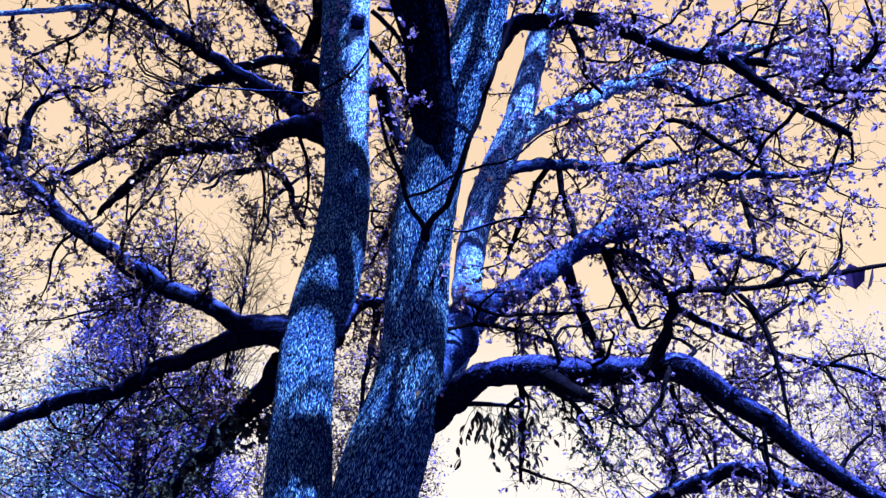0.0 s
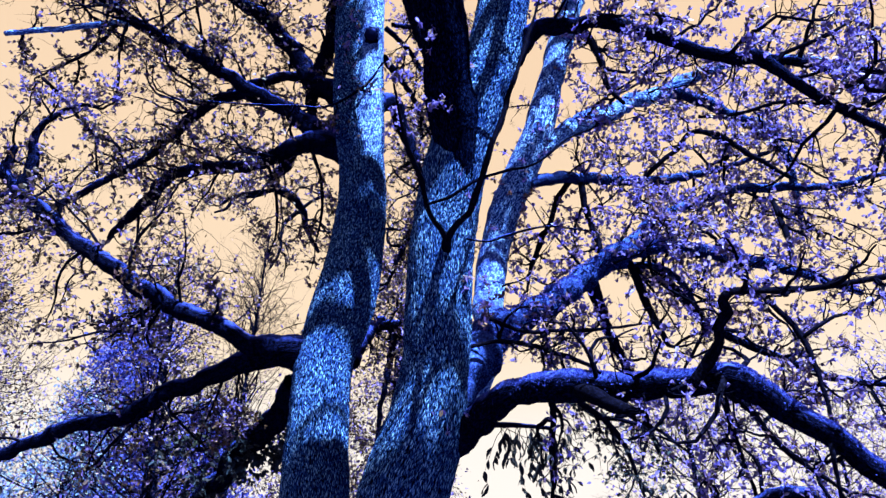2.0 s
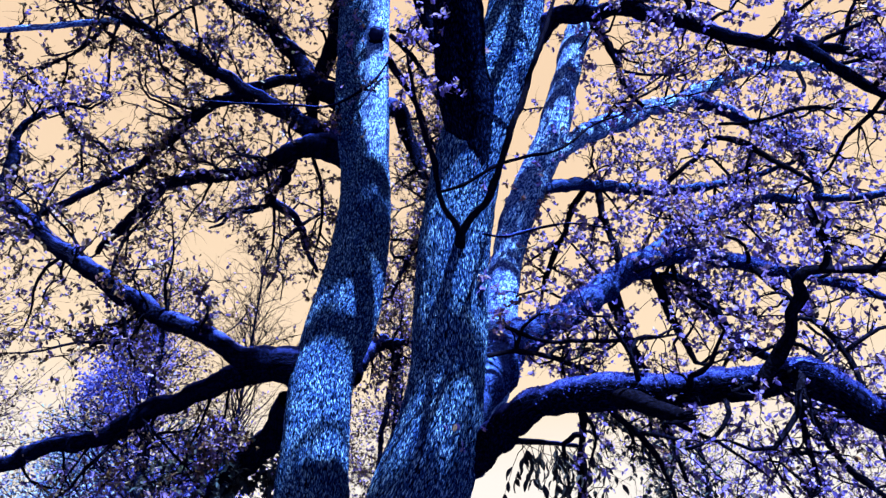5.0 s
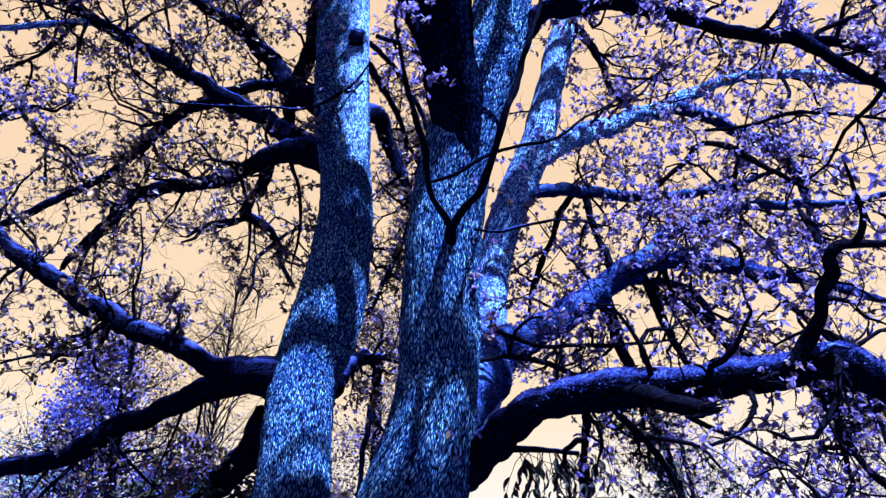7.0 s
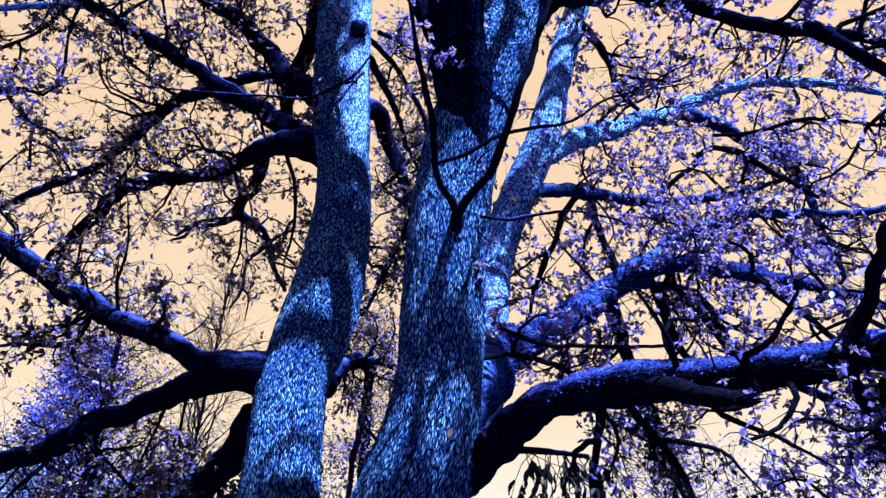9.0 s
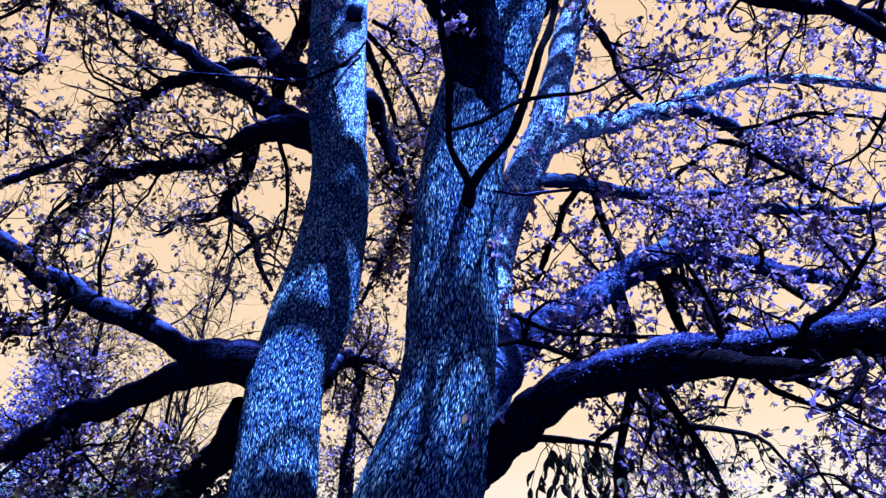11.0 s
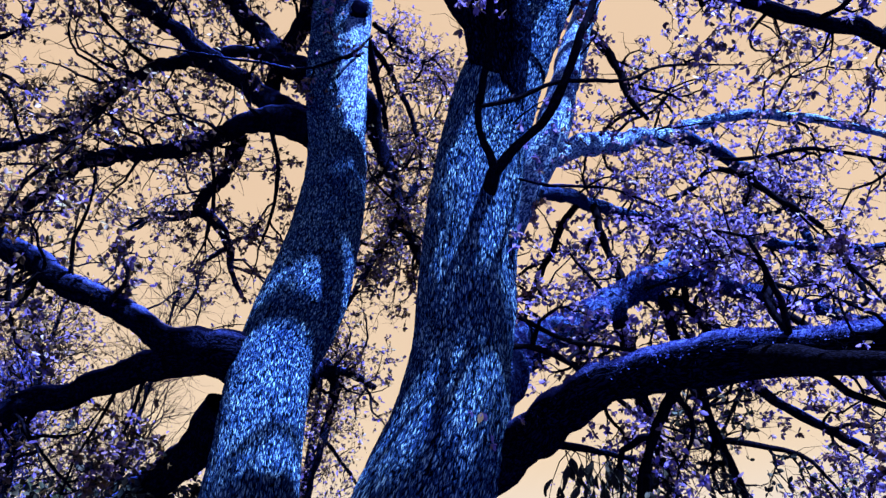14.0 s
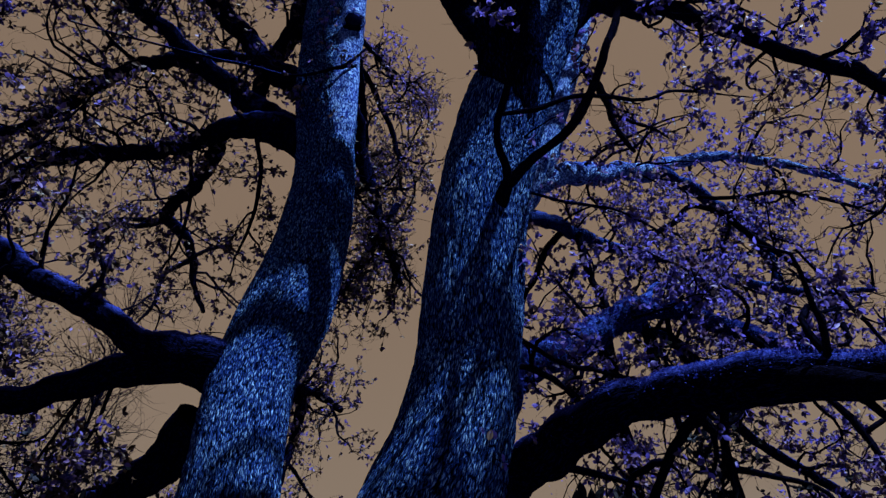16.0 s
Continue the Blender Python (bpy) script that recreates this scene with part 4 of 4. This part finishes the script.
bough([(-2.7, 9.3, 4.98, 0.01), (-2.6, 9.5, 5.2, 0.009), (-2.3, 9.7, 5.45, 0.008), (-2.1, 9.8, 5.5, 0.005)], "thin slanting twig", 129, 3, 0.3, 6, mat=TWIG_BARK, leaf=BROWN_LEAF, radius=0.006, size=0.06, twigs=4, leaf_count=(2, 4), density=0.6)

# thinner dark branches
bough([(-1.23, 9.2, 9.74, 0.016), (-1.48, 9.15, 9.23, 0.023), (-2.01, 9.1, 8.79, 0.019), (-2.58, 9.1, 8.8, 0.019), (-3.64, 9.1, 8.88, 0.015), (-4.64, 9.1, 9.01, 0.011)], "long thin pale twig", 110, 4, 0.5, 6, mat=LIMB_BARK, leaf=BROWN_LEAF)
bough([(2, 9.6, 11.03, 0.081), (2.12, 9.5, 10.67, 0.074), (2.26, 9.5, 10.28, 0.064), (2.34, 9.5, 9.81, 0.059), (2.41, 9.5, 9.39, 0.045), (2.64, 9.6, 9.16, 0.029)], "dark drooping branch", 101, 8, 0.7, 10, mat=TWIG_BARK)
bough([(2.37, 9.5, 9.79, 0.029), (2.75, 9.6, 9.81, 0.025), (3.09, 9.7, 9.9, 0.026), (3.42, 9.8, 9.86, 0.017)], "thin dark side branch", 102, 4, 0.5, 6, mat=TWIG_BARK)
bough([(3.16, 10.8, 8.56, 0.052), (3.43, 10.7, 8.77, 0.048), (3.71, 10.6, 8.97, 0.048), (3.96, 10.5, 9.25, 0.044), (4.33, 10.4, 9.12, 0.052), (4.66, 10.4, 8.85, 0.052), (5.05, 10.4, 8.52, 0.042), (5.38, 10.4, 8.22, 0.029)], "crooked dark branch", 103, 12, 0.8, 8, mat=TWIG_BARK)
bough([(1.95, 10.3, 8.09, 0.057), (1.98, 10.3, 7.69, 0.052), (2.03, 10.3, 7.35, 0.051), (2.09, 10.2, 6.95, 0.045), (2.1, 10.1, 6.67, 0.033)], "short dark crossing branch", 104, 5, 0.6, 8, mat=TWIG_BARK)
bough([(1.9, 10.5, 8.38, 0.05), (1.73, 10.6, 8.22, 0.054), (1.57, 10.7, 7.98, 0.054), (1.45, 10.8, 7.64, 0.049), (1.27, 10.9, 7.31, 0.049), (1.13, 11, 6.9, 0.036), (1.04, 11, 6.53, 0.024)], "dark branch behind the slender stem", 105, 8, 0.7, 8, mat=TWIG_BARK)
bough([(2.82, 7.8, 5.91, 0.014), (3.04, 7.8, 5.51, 0.016), (3.13, 7.7, 5.07, 0.018), (3.2, 7.6, 4.65, 0.015)], "straight thin twig", 106, 2, 0.3, 5, mat=TWIG_BARK)
bough([(4.54, 9.5, 7.21, 0.036), (4.5, 9.3, 6.71, 0.042), (4.46, 9.2, 6.35, 0.04), (4.38, 9.1, 6.01, 0.029)], "short dark crossing branch", 107, 5, 0.5, 8, mat=TWIG_BARK)
bough([(4.28, 10.8, 9.82, 0.032), (4.63, 10.6, 9.67, 0.036), (4.97, 10.5, 9.68, 0.036), (5.53, 10.3, 9.72, 0.036), (6.08, 10.1, 9.49, 0.031), (6.83, 10, 9.26, 0.021)], "long thin branch", 108, 12, 0.8, 6, mat=TWIG_BARK)
bough([(5.79, 10.6, 10.85, 0.039), (5.74, 10.5, 10.36, 0.037), (5.52, 10.5, 10, 0.032), (5.25, 10.5, 9.56, 0.022)], "short thin branch", 109, 4, 0.5, 6, mat=TWIG_BARK)
bough([(-5.42, 9, 10.68, 0.033), (-5.66, 9, 10.37, 0.032), (-5.81, 9.1, 10.22, 0.032), (-6.11, 9.2, 10.03, 0.028), (-6.44, 9.3, 9.93, 0.024), (-6.96, 9.4, 9.7, 0.016)], "thin dark side branch", 111, 8, 0.7, 6, mat=TWIG_BARK, twigs=8, density=0.62, size=0.078, leaf=BROWN_LEAF)
bough([(-5.44, 9, 10.46, 0.029), (-5.49, 9.1, 9.98, 0.024), (-5.45, 9.2, 9.51, 0.024), (-5.47, 9.3, 9.16, 0.016)], "thin dark twig", 112, 5, 0.5, 5, mat=TWIG_BARK, leaf=BROWN_LEAF)
bough([(-6.81, 9.4, 9.7, 0.032), (-6.34, 9.4, 9.23, 0.031), (-5.98, 9.4, 8.82, 0.031), (-5.67, 9.4, 8.51, 0.03), (-5.4, 9.4, 8.39, 0.026), (-5.19, 9.4, 8.23, 0.022), (-4.99, 9.5, 8.37, 0.015)], "thin crooked branch", 113, 7, 0.6, 6, mat=TWIG_BARK, twigs=8, density=0.62, size=0.078, leaf=BROWN_LEAF)
bough([(-4.13, 9.35, 9.89, 0.033), (-4.19, 9.3, 10.14, 0.029), (-4.34, 9.3, 10.65, 0.025), (-4.57, 9.3, 11.46, 0.022)], "thin upright twig", 114, 3, 0.5, 5, mat=TWIG_BARK, leaf=BROWN_LEAF)
bough([(-5.67, 9.4, 8.51, 0.026), (-5.58, 9.4, 8.11, 0.022), (-5.47, 9.4, 7.72, 0.018)], "thin hanging twig", 115, 3, 0.5, 5, mat=TWIG_BARK, leaf=BROWN_LEAF)
bough([(-4.3, 9.2, 5.59, 0.028), (-4.3, 9.3, 5.4, 0.025), (-4.28, 9.4, 5.25, 0.021), (-4.14, 9.5, 4.96, 0.015)], "thin hanging branch", 116, 3, 0.7, 6, mat=TWIG_BARK, leaf=BROWN_LEAF)
bough([(-4.3, 9.3, 5.33, 0.018), (-4.6, 9.4, 5.25, 0.018), (-4.91, 9.5, 5.15, 0.015), (-5.25, 9.5, 5.09, 0.009)], "thin level branch", 117, 3, 0.6, 6, mat=TWIG_BARK, leaf=BROWN_LEAF)
bough([(-3.91, 9.9, 4.55, 0.025), (-4, 10, 4.37, 0.021), (-3.82, 10, 4.18, 0.021), (-3.67, 10.1, 4.03, 0.018), (-3.41, 10.1, 3.82, 0.012)], "thin crooked hanging branch", 118, 3, 0.6, 6, mat=TWIG_BARK, leaf=BROWN_LEAF)
bough([(-3.21, 9.7, 4.7, 0.021), (-3.35, 9.9, 4.42, 0.018), (-3.48, 10, 4.12, 0.015), (-3.52, 10, 3.79, 0.012)], "thin hanging twig", 119, 3, 0.6, 5, mat=TWIG_BARK, leaf=BROWN_LEAF)
bough([(-2.98, 9.6, 4.72, 0.021), (-3.05, 9.8, 4.45, 0.018), (-3.12, 9.9, 4.18, 0.015), (-3.1, 10, 3.85, 0.012)], "thin hanging twig", 120, 3, 0.6, 5, mat=TWIG_BARK, leaf=BROWN_LEAF)

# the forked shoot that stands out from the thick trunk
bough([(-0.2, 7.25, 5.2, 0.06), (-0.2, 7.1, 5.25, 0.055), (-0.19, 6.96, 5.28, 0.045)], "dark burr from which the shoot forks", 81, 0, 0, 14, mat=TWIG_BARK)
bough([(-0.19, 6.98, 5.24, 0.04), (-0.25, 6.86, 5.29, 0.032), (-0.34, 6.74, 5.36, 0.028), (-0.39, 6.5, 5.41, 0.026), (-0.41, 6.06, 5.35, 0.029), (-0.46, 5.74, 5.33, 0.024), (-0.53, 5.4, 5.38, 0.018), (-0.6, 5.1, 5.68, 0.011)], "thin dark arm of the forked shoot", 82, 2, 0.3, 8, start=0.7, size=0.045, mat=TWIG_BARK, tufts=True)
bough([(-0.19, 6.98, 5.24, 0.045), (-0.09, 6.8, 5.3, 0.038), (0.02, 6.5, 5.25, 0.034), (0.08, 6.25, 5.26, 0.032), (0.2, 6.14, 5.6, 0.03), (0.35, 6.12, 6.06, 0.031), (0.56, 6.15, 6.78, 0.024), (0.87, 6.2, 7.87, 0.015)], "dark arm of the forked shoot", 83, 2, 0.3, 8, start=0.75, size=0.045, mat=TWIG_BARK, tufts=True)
bough([(0.01, 7.1, 5.31, 0.013), (0.24, 7.1, 5.28, 0.015), (0.58, 7.3, 5.5, 0.016), (1, 7.5, 5.68, 0.014), (1.42, 7.7, 5.73, 0.01)], "thin pale twig", 85, 2, 0.25, 6, size=0.045, start=0.6, tufts=True)
bough([(-0.38, 6.5, 5.37, 0.018), (-0.15, 6.45, 5.42, 0.018), (0.12, 6.4, 5.57, 0.018), (0.41, 6.45, 5.73, 0.017), (0.74, 6.5, 5.85, 0.015), (1.21, 6.7, 6.35, 0.014), (2.08, 6.9, 6.78, 0.008)], "thin level twig", 84, 2, 0.25, 6, size=0.045, start=0.6, mat=TWIG_BARK, tufts=True)

# unseen boughs added over the walk to cast shade on the trunks and boughs
for k, (rows, n, thick) in enumerate((
        ([(0.9, 7.45, 11.1, 0.16), (1.4, 5.95, 11.6, 0.14), (0.9, 5.42, 11.69, 0.13), (0.26, 5.37, 11.67, 0.125), (-0.5, 5.35, 11.65, 0.11), (-1.3, 5.2, 11.7, 0.05)], 5, 0.4),
        ([(1.4, 5.95, 11.6, 0.1), (1.15, 5.4, 10.9, 0.09), (0.6, 5.32, 10.4, 0.05), (-0.05, 5.27, 9.8, 0.045), (-0.4, 5.2, 9.5, 0.03)], 3, 0.3),
        ([(1.4, 5.95, 11.6, 0.1), (1.35, 5.1, 10.5, 0.08), (0.98, 4.79, 10.15, 0.06), (0.18, 4.74, 9.8, 0.055), (-0.3, 4.7, 9.6, 0.03)], 3, 0.3),
        ([(2.45, 5.0, 11.0, 0.11), (2.45, 4.2, 10.8, 0.1), (2.2, 3.82, 10.5, 0.085), (1.73, 3.76, 10.46, 0.085), (1.2, 3.74, 10.46, 0.075), (0.6, 3.7, 10.55, 0.03)], 2, 0.3),
        ([(3.0, 4.1, 10.9, 0.1), (2.8, 3.75, 10.55, 0.14), (2.35, 3.5, 9.95, 0.18), (1.8, 3.4, 9.78, 0.2), (1.2, 3.4, 9.7, 0.15), (0.7, 3.4, 9.7, 0.04)], 110, 0.36),
        ([(0.95, 7.45, 11.5, 0.12), (0.75, 6.4, 11.9, 0.11), (0.44, 5.78, 12.15, 0.1), (0.36, 5.68, 12.8, 0.09), (0.4, 5.62, 13.5, 0.07), (0.45, 5.6, 14.1, 0.03)], 60, 0.45),
        ([(1.0, 7.45, 11.6, 0.15), (0.6, 6.8, 11.7, 0.13), (0.2, 6.1, 11.8, 0.10), (-0.4, 5.5, 12.1, 0.05)], 28, 0.75),
        ([(0.95, 7.45, 11.4, 0.13), (1.8, 7.6, 11.6, 0.11), (2.8, 7.2, 12.0, 0.09), (3.8, 6.8, 12.4, 0.04)], 18, 0.9),
        ([(0.05, 7.25, 11.2, 0.14), (-0.31, 6.8, 12.0, 0.14), (-0.36, 6.8, 13.6, 0.13), (-0.42, 6.85, 15.6, 0.06)], 8, 0.5),
        ([(0.9, 7.4, 10.9, 0.10), (1.6, 7.55, 10.7, 0.09), (2.3, 7.4, 10.9, 0.07), (2.9, 7.2, 11.2, 0.03)], 4, 0.5),
        ([(1.05, 7.5, 12.3, 0.10), (1.9, 7.5, 12.6, 0.09), (2.7, 7.3, 12.9, 0.06), (3.3, 7.1, 13.3, 0.03)], 5, 0.5),
        ([(1.1, 7.5, 13.0, 0.09), (2.1, 7.3, 13.3, 0.08), (2.9, 7.2, 13.5, 0.07), (3.8, 7.0, 13.9, 0.03)], 7, 0.5),
        ([(1.15, 7.5, 13.6, 0.09), (2.2, 7.3, 14.0, 0.08), (3.0, 7.2, 14.2, 0.07), (3.9, 7.1, 14.4, 0.03)], 7, 0.5),
        ([(1.15, 7.5, 14.2, 0.09), (2.4, 7.3, 14.7, 0.08), (3.2, 7.2, 14.9, 0.07), (4.0, 7.1, 15.0, 0.03)], 7, 0.5),
        ([(0.9, 7.4, 11.2, 0.15), (2.0, 5.7, 11.1, 0.13), (3.0, 4.1, 10.9, 0.10), (3.9, 2.6, 10.8, 0.05)], 22, 1.2),
        ([(-1.75, 9.8, 12.2, 0.18), (-1.6, 8.4, 12.9, 0.15), (-0.9, 7.3, 13.4, 0.12), (-0.1, 6.5, 13.8, 0.07)], 24, 0.9),
        ([(-1.85, 9.85, 13.6, 0.15), (-3.2, 8.6, 14.0, 0.12), (-4.4, 7.4, 14.3, 0.09), (-5.6, 6.2, 14.6, 0.05)], 44, 1.5),
        ([(-1.72, 9.77, 11.6, 0.15), (-2.9, 8.9, 12.9, 0.12), (-3.3, 7.6, 13.7, 0.09), (-3.2, 6.2, 14.2, 0.05)], 44, 1.4))):
    bough(rows, "unseen high bough in leaf, added to cast shade", 90 + k, n, thick, 14, twigs=6)


# ---- withered leaves under the heavy bough ----
def withered_leaf_mesh():
    bm = bmesh.new()
    rows = []
    for i in range(6):
        s = i / 5
        w = 0.035 * math.sin(math.pi * min(1.0, 0.08 + s * 0.9)) + 0.002
        z = -0.17 * s
        curl = 0.02 * math.sin(s * 3)
        rows.append([bm.verts.new((-w, curl + 0.012, z)), bm.verts.new((0, curl, z)), bm.verts.new((w, curl + 0.014, z - 0.004))])
    for a, b in zip(rows, rows[1:]):
        for j in range(2):
            bm.faces.new((a[j], a[j + 1], b[j + 1], b[j]))
    me = bpy.data.meshes.new("withered_leaf")
    bm.to_mesh(me)
    bm.free()
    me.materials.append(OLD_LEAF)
    return me


spray_rows = [(0.19, 7.6, 3.48, 0.032), (0.52, 7.7, 3.49, 0.026), (0.84, 7.8, 3.49, 0.019)]
spray = bough(spray_rows, "thin level twig with withered leaves", 48, 0, 0, 6)
rng = np.random.default_rng(5)
hung = withered_leaf_mesh()
strings = Wood()
for i in range(28):
    top = np.array(spray_rows[0][:3]) + (np.array(spray_rows[2][:3]) - np.array(spray_rows[0][:3])) * rng.uniform(0.1, 1.25)
    line = shoot(rng, top, (rng.normal() * 0.5, rng.normal() * 0.5, -1), rng.uniform(0.15, 0.8), 0.004, -0.2, 0.25, 5)
    strings.tube(np.array(line), 4)
    for row in line[2:]:
        for _ in range(int(rng.integers(1, 3))):
            ob = part("withered_leaf", hung, spray)
            ob.matrix_basis = pose(*row[:3], rng.uniform(-35, 35), rng.uniform(-35, 35), rng.uniform(0, 360)) @ Matrix.Scale(rng.uniform(0.4, 0.75), 4)
part("stalk", strings.mesh("stalk", TWIG_BARK), spray, "thin dark hanging stalks", "stuff")


# two large dark violet leaves near the outer end of the upright branch
rng = np.random.default_rng(11)
big = Leaves()
big.add((0, 0, 0), (0.2, 0.1, -1), 0.2)
big_leaf = big.mesh("large_leaf", leafy("dark_violet_leaf", [(0.012, 0.006, 0.09), (0.02, 0.01, 0.14)], 0.3), rng, 1.7)
for at, turn in (((3.06, 4.92, 3.88), 0), ((3.22, 4.9, 3.86), 70)):
    ob = part("large_leaf", big_leaf, upright)
    ob.matrix_basis = pose(*at, 12, 0, turn)


# ---- trees in the distance ----
def far_tree(x, y, height, spread, boughs, leaves_each, label, seed, leaf=None, size=0.16, low=0.25, lift=0.25, twig=0.006, stout=0.022):
    rng = np.random.default_rng(seed)
    base = new("tree")
    base.location = (x, y, 0)
    tagged(base, label, "tree", "distant trees")
    lean = rng.normal(size=2) * 0.3
    axis = [(0, 0, -0.1, height * stout), (lean[0] * 0.3, lean[1] * 0.3, height * 0.3, height * stout * 0.77), (lean[0], lean[1], height * 0.65, height * stout * 0.5), (lean[0] * 1.4, lean[1] * 1.4, height * 0.98, 0.02)]
    w = Wood()
    line = smooth_line(axis, 0.4)
    w.tube(line, 12, 0.15, 0, seed)
    part("trunk", w.mesh("trunk", LIMB_BARK), base)
    wood, crown = Wood(), Leaves()
    for _ in range(boughs):
        s = rng.uniform(low, 0.99)
        p = line[int(s * (len(line) - 1))]
        a = rng.uniform(0, 2 * math.pi)
        reach = spread * (1.15 - s) * rng.uniform(0.5, 1.15) + 0.5
        b = shoot(rng, p[:3], (math.cos(a), math.sin(a), lift + 0.5 * s), reach, 0.006 + 0.007 * reach, 0.06, 0.22, 8)
        wood.twig(b, 5)
        for _ in range(int(5 + reach * 3)):
            q = b[int(rng.integers(2, 9))]
            tw = shoot(rng, q[:3], rng.normal(size=3) + np.array((math.cos(a), math.sin(a), 0.6)), rng.uniform(0.4, 1.4), twig, 0.05, 0.3, 4)
            wood.twig(tw)
            for row in tw[1:]:
                for _ in range(int(rng.poisson(leaves_each))):
                    crown.add(np.array(row[:3]) + rng.normal(size=3) * 0.16, rng.normal(size=3) + np.array((0, 0, -0.3)), size * rng.uniform(0.5, 1.2))
    part("branch_work", wood.mesh("branch_work", TWIG_BARK), base, "thin dark branches", "stuff")
    if crown.at:
        part("crown", crown.mesh("crown", leaf or FAR_LEAF, rng), base, "", "stuff")
    return base


far_tree(-14.0, 29.0, 14.5, 3.2, 150, 8.0, "slim distant tree in bright violet-blue leaf", 201, low=0.1)
far_tree(-19.5, 27.0, 9.0, 5.0, 110, 3.0, "broad distant tree in sparse pale blue leaf", 202, PALE_LEAF, 0.15)
far_tree(-10.5, 31.0, 10.0, 4.5, 120, 5.0, "rounded distant tree in blue leaf", 203)
far_tree(-16.2, 24.0, 5.6, 3.6, 90, 7.0, "low bush in pale blue leaf", 213, PALE_LEAF, 0.13, low=0.05)
far_tree(-12.2, 22.0, 8.2, 3.2, 80, 2.4, "young distant tree in sparse pale leaf", 214, PALE_LEAF, 0.11)
far_tree(-5.9, 18.6, 12.4, 3.6, 70, 0.0, "bare young tree with fine upright twigs", 204, lift=2.4, low=0.4, twig=0.007, stout=0.006)
far_tree(-5.0, 27.0, 10.5, 5.0, 80, 1.3, "distant tree with opening brown leaves", 205, BROWN_LEAF, 0.16)
far_tree(-2.4, 25.0, 14.5, 2.6, 90, 2.0, "slim distant tree with opening brown leaves", 206, BROWN_LEAF, 0.14)
far_tree(-11.5, 15.5, 10.8, 4.0, 120, 1.6, "thin tree with sparse opening brown leaves", 209, BROWN_LEAF, 0.10, twig=0.009)
far_tree(-7.2, 18.0, 11.0, 3.6, 110, 1.4, "thin tree with sparse opening brown leaves", 210, BROWN_LEAF, 0.10, twig=0.009)
far_tree(6.5, 20.0, 7.8, 4.5, 60, 1.6, "low distant tree in sparse violet leaf", 211, LEAF, 0.10)
far_tree(12.0, 20.0, 8.2, 4.5, 60, 1.6, "low distant tree in sparse violet leaf", 212, LEAF, 0.10)
far_tree(15.0, 30.0, 9.0, 5.5, 60, 1.0, "distant tree in sparse violet leaf", 208, LEAF, 0.12)
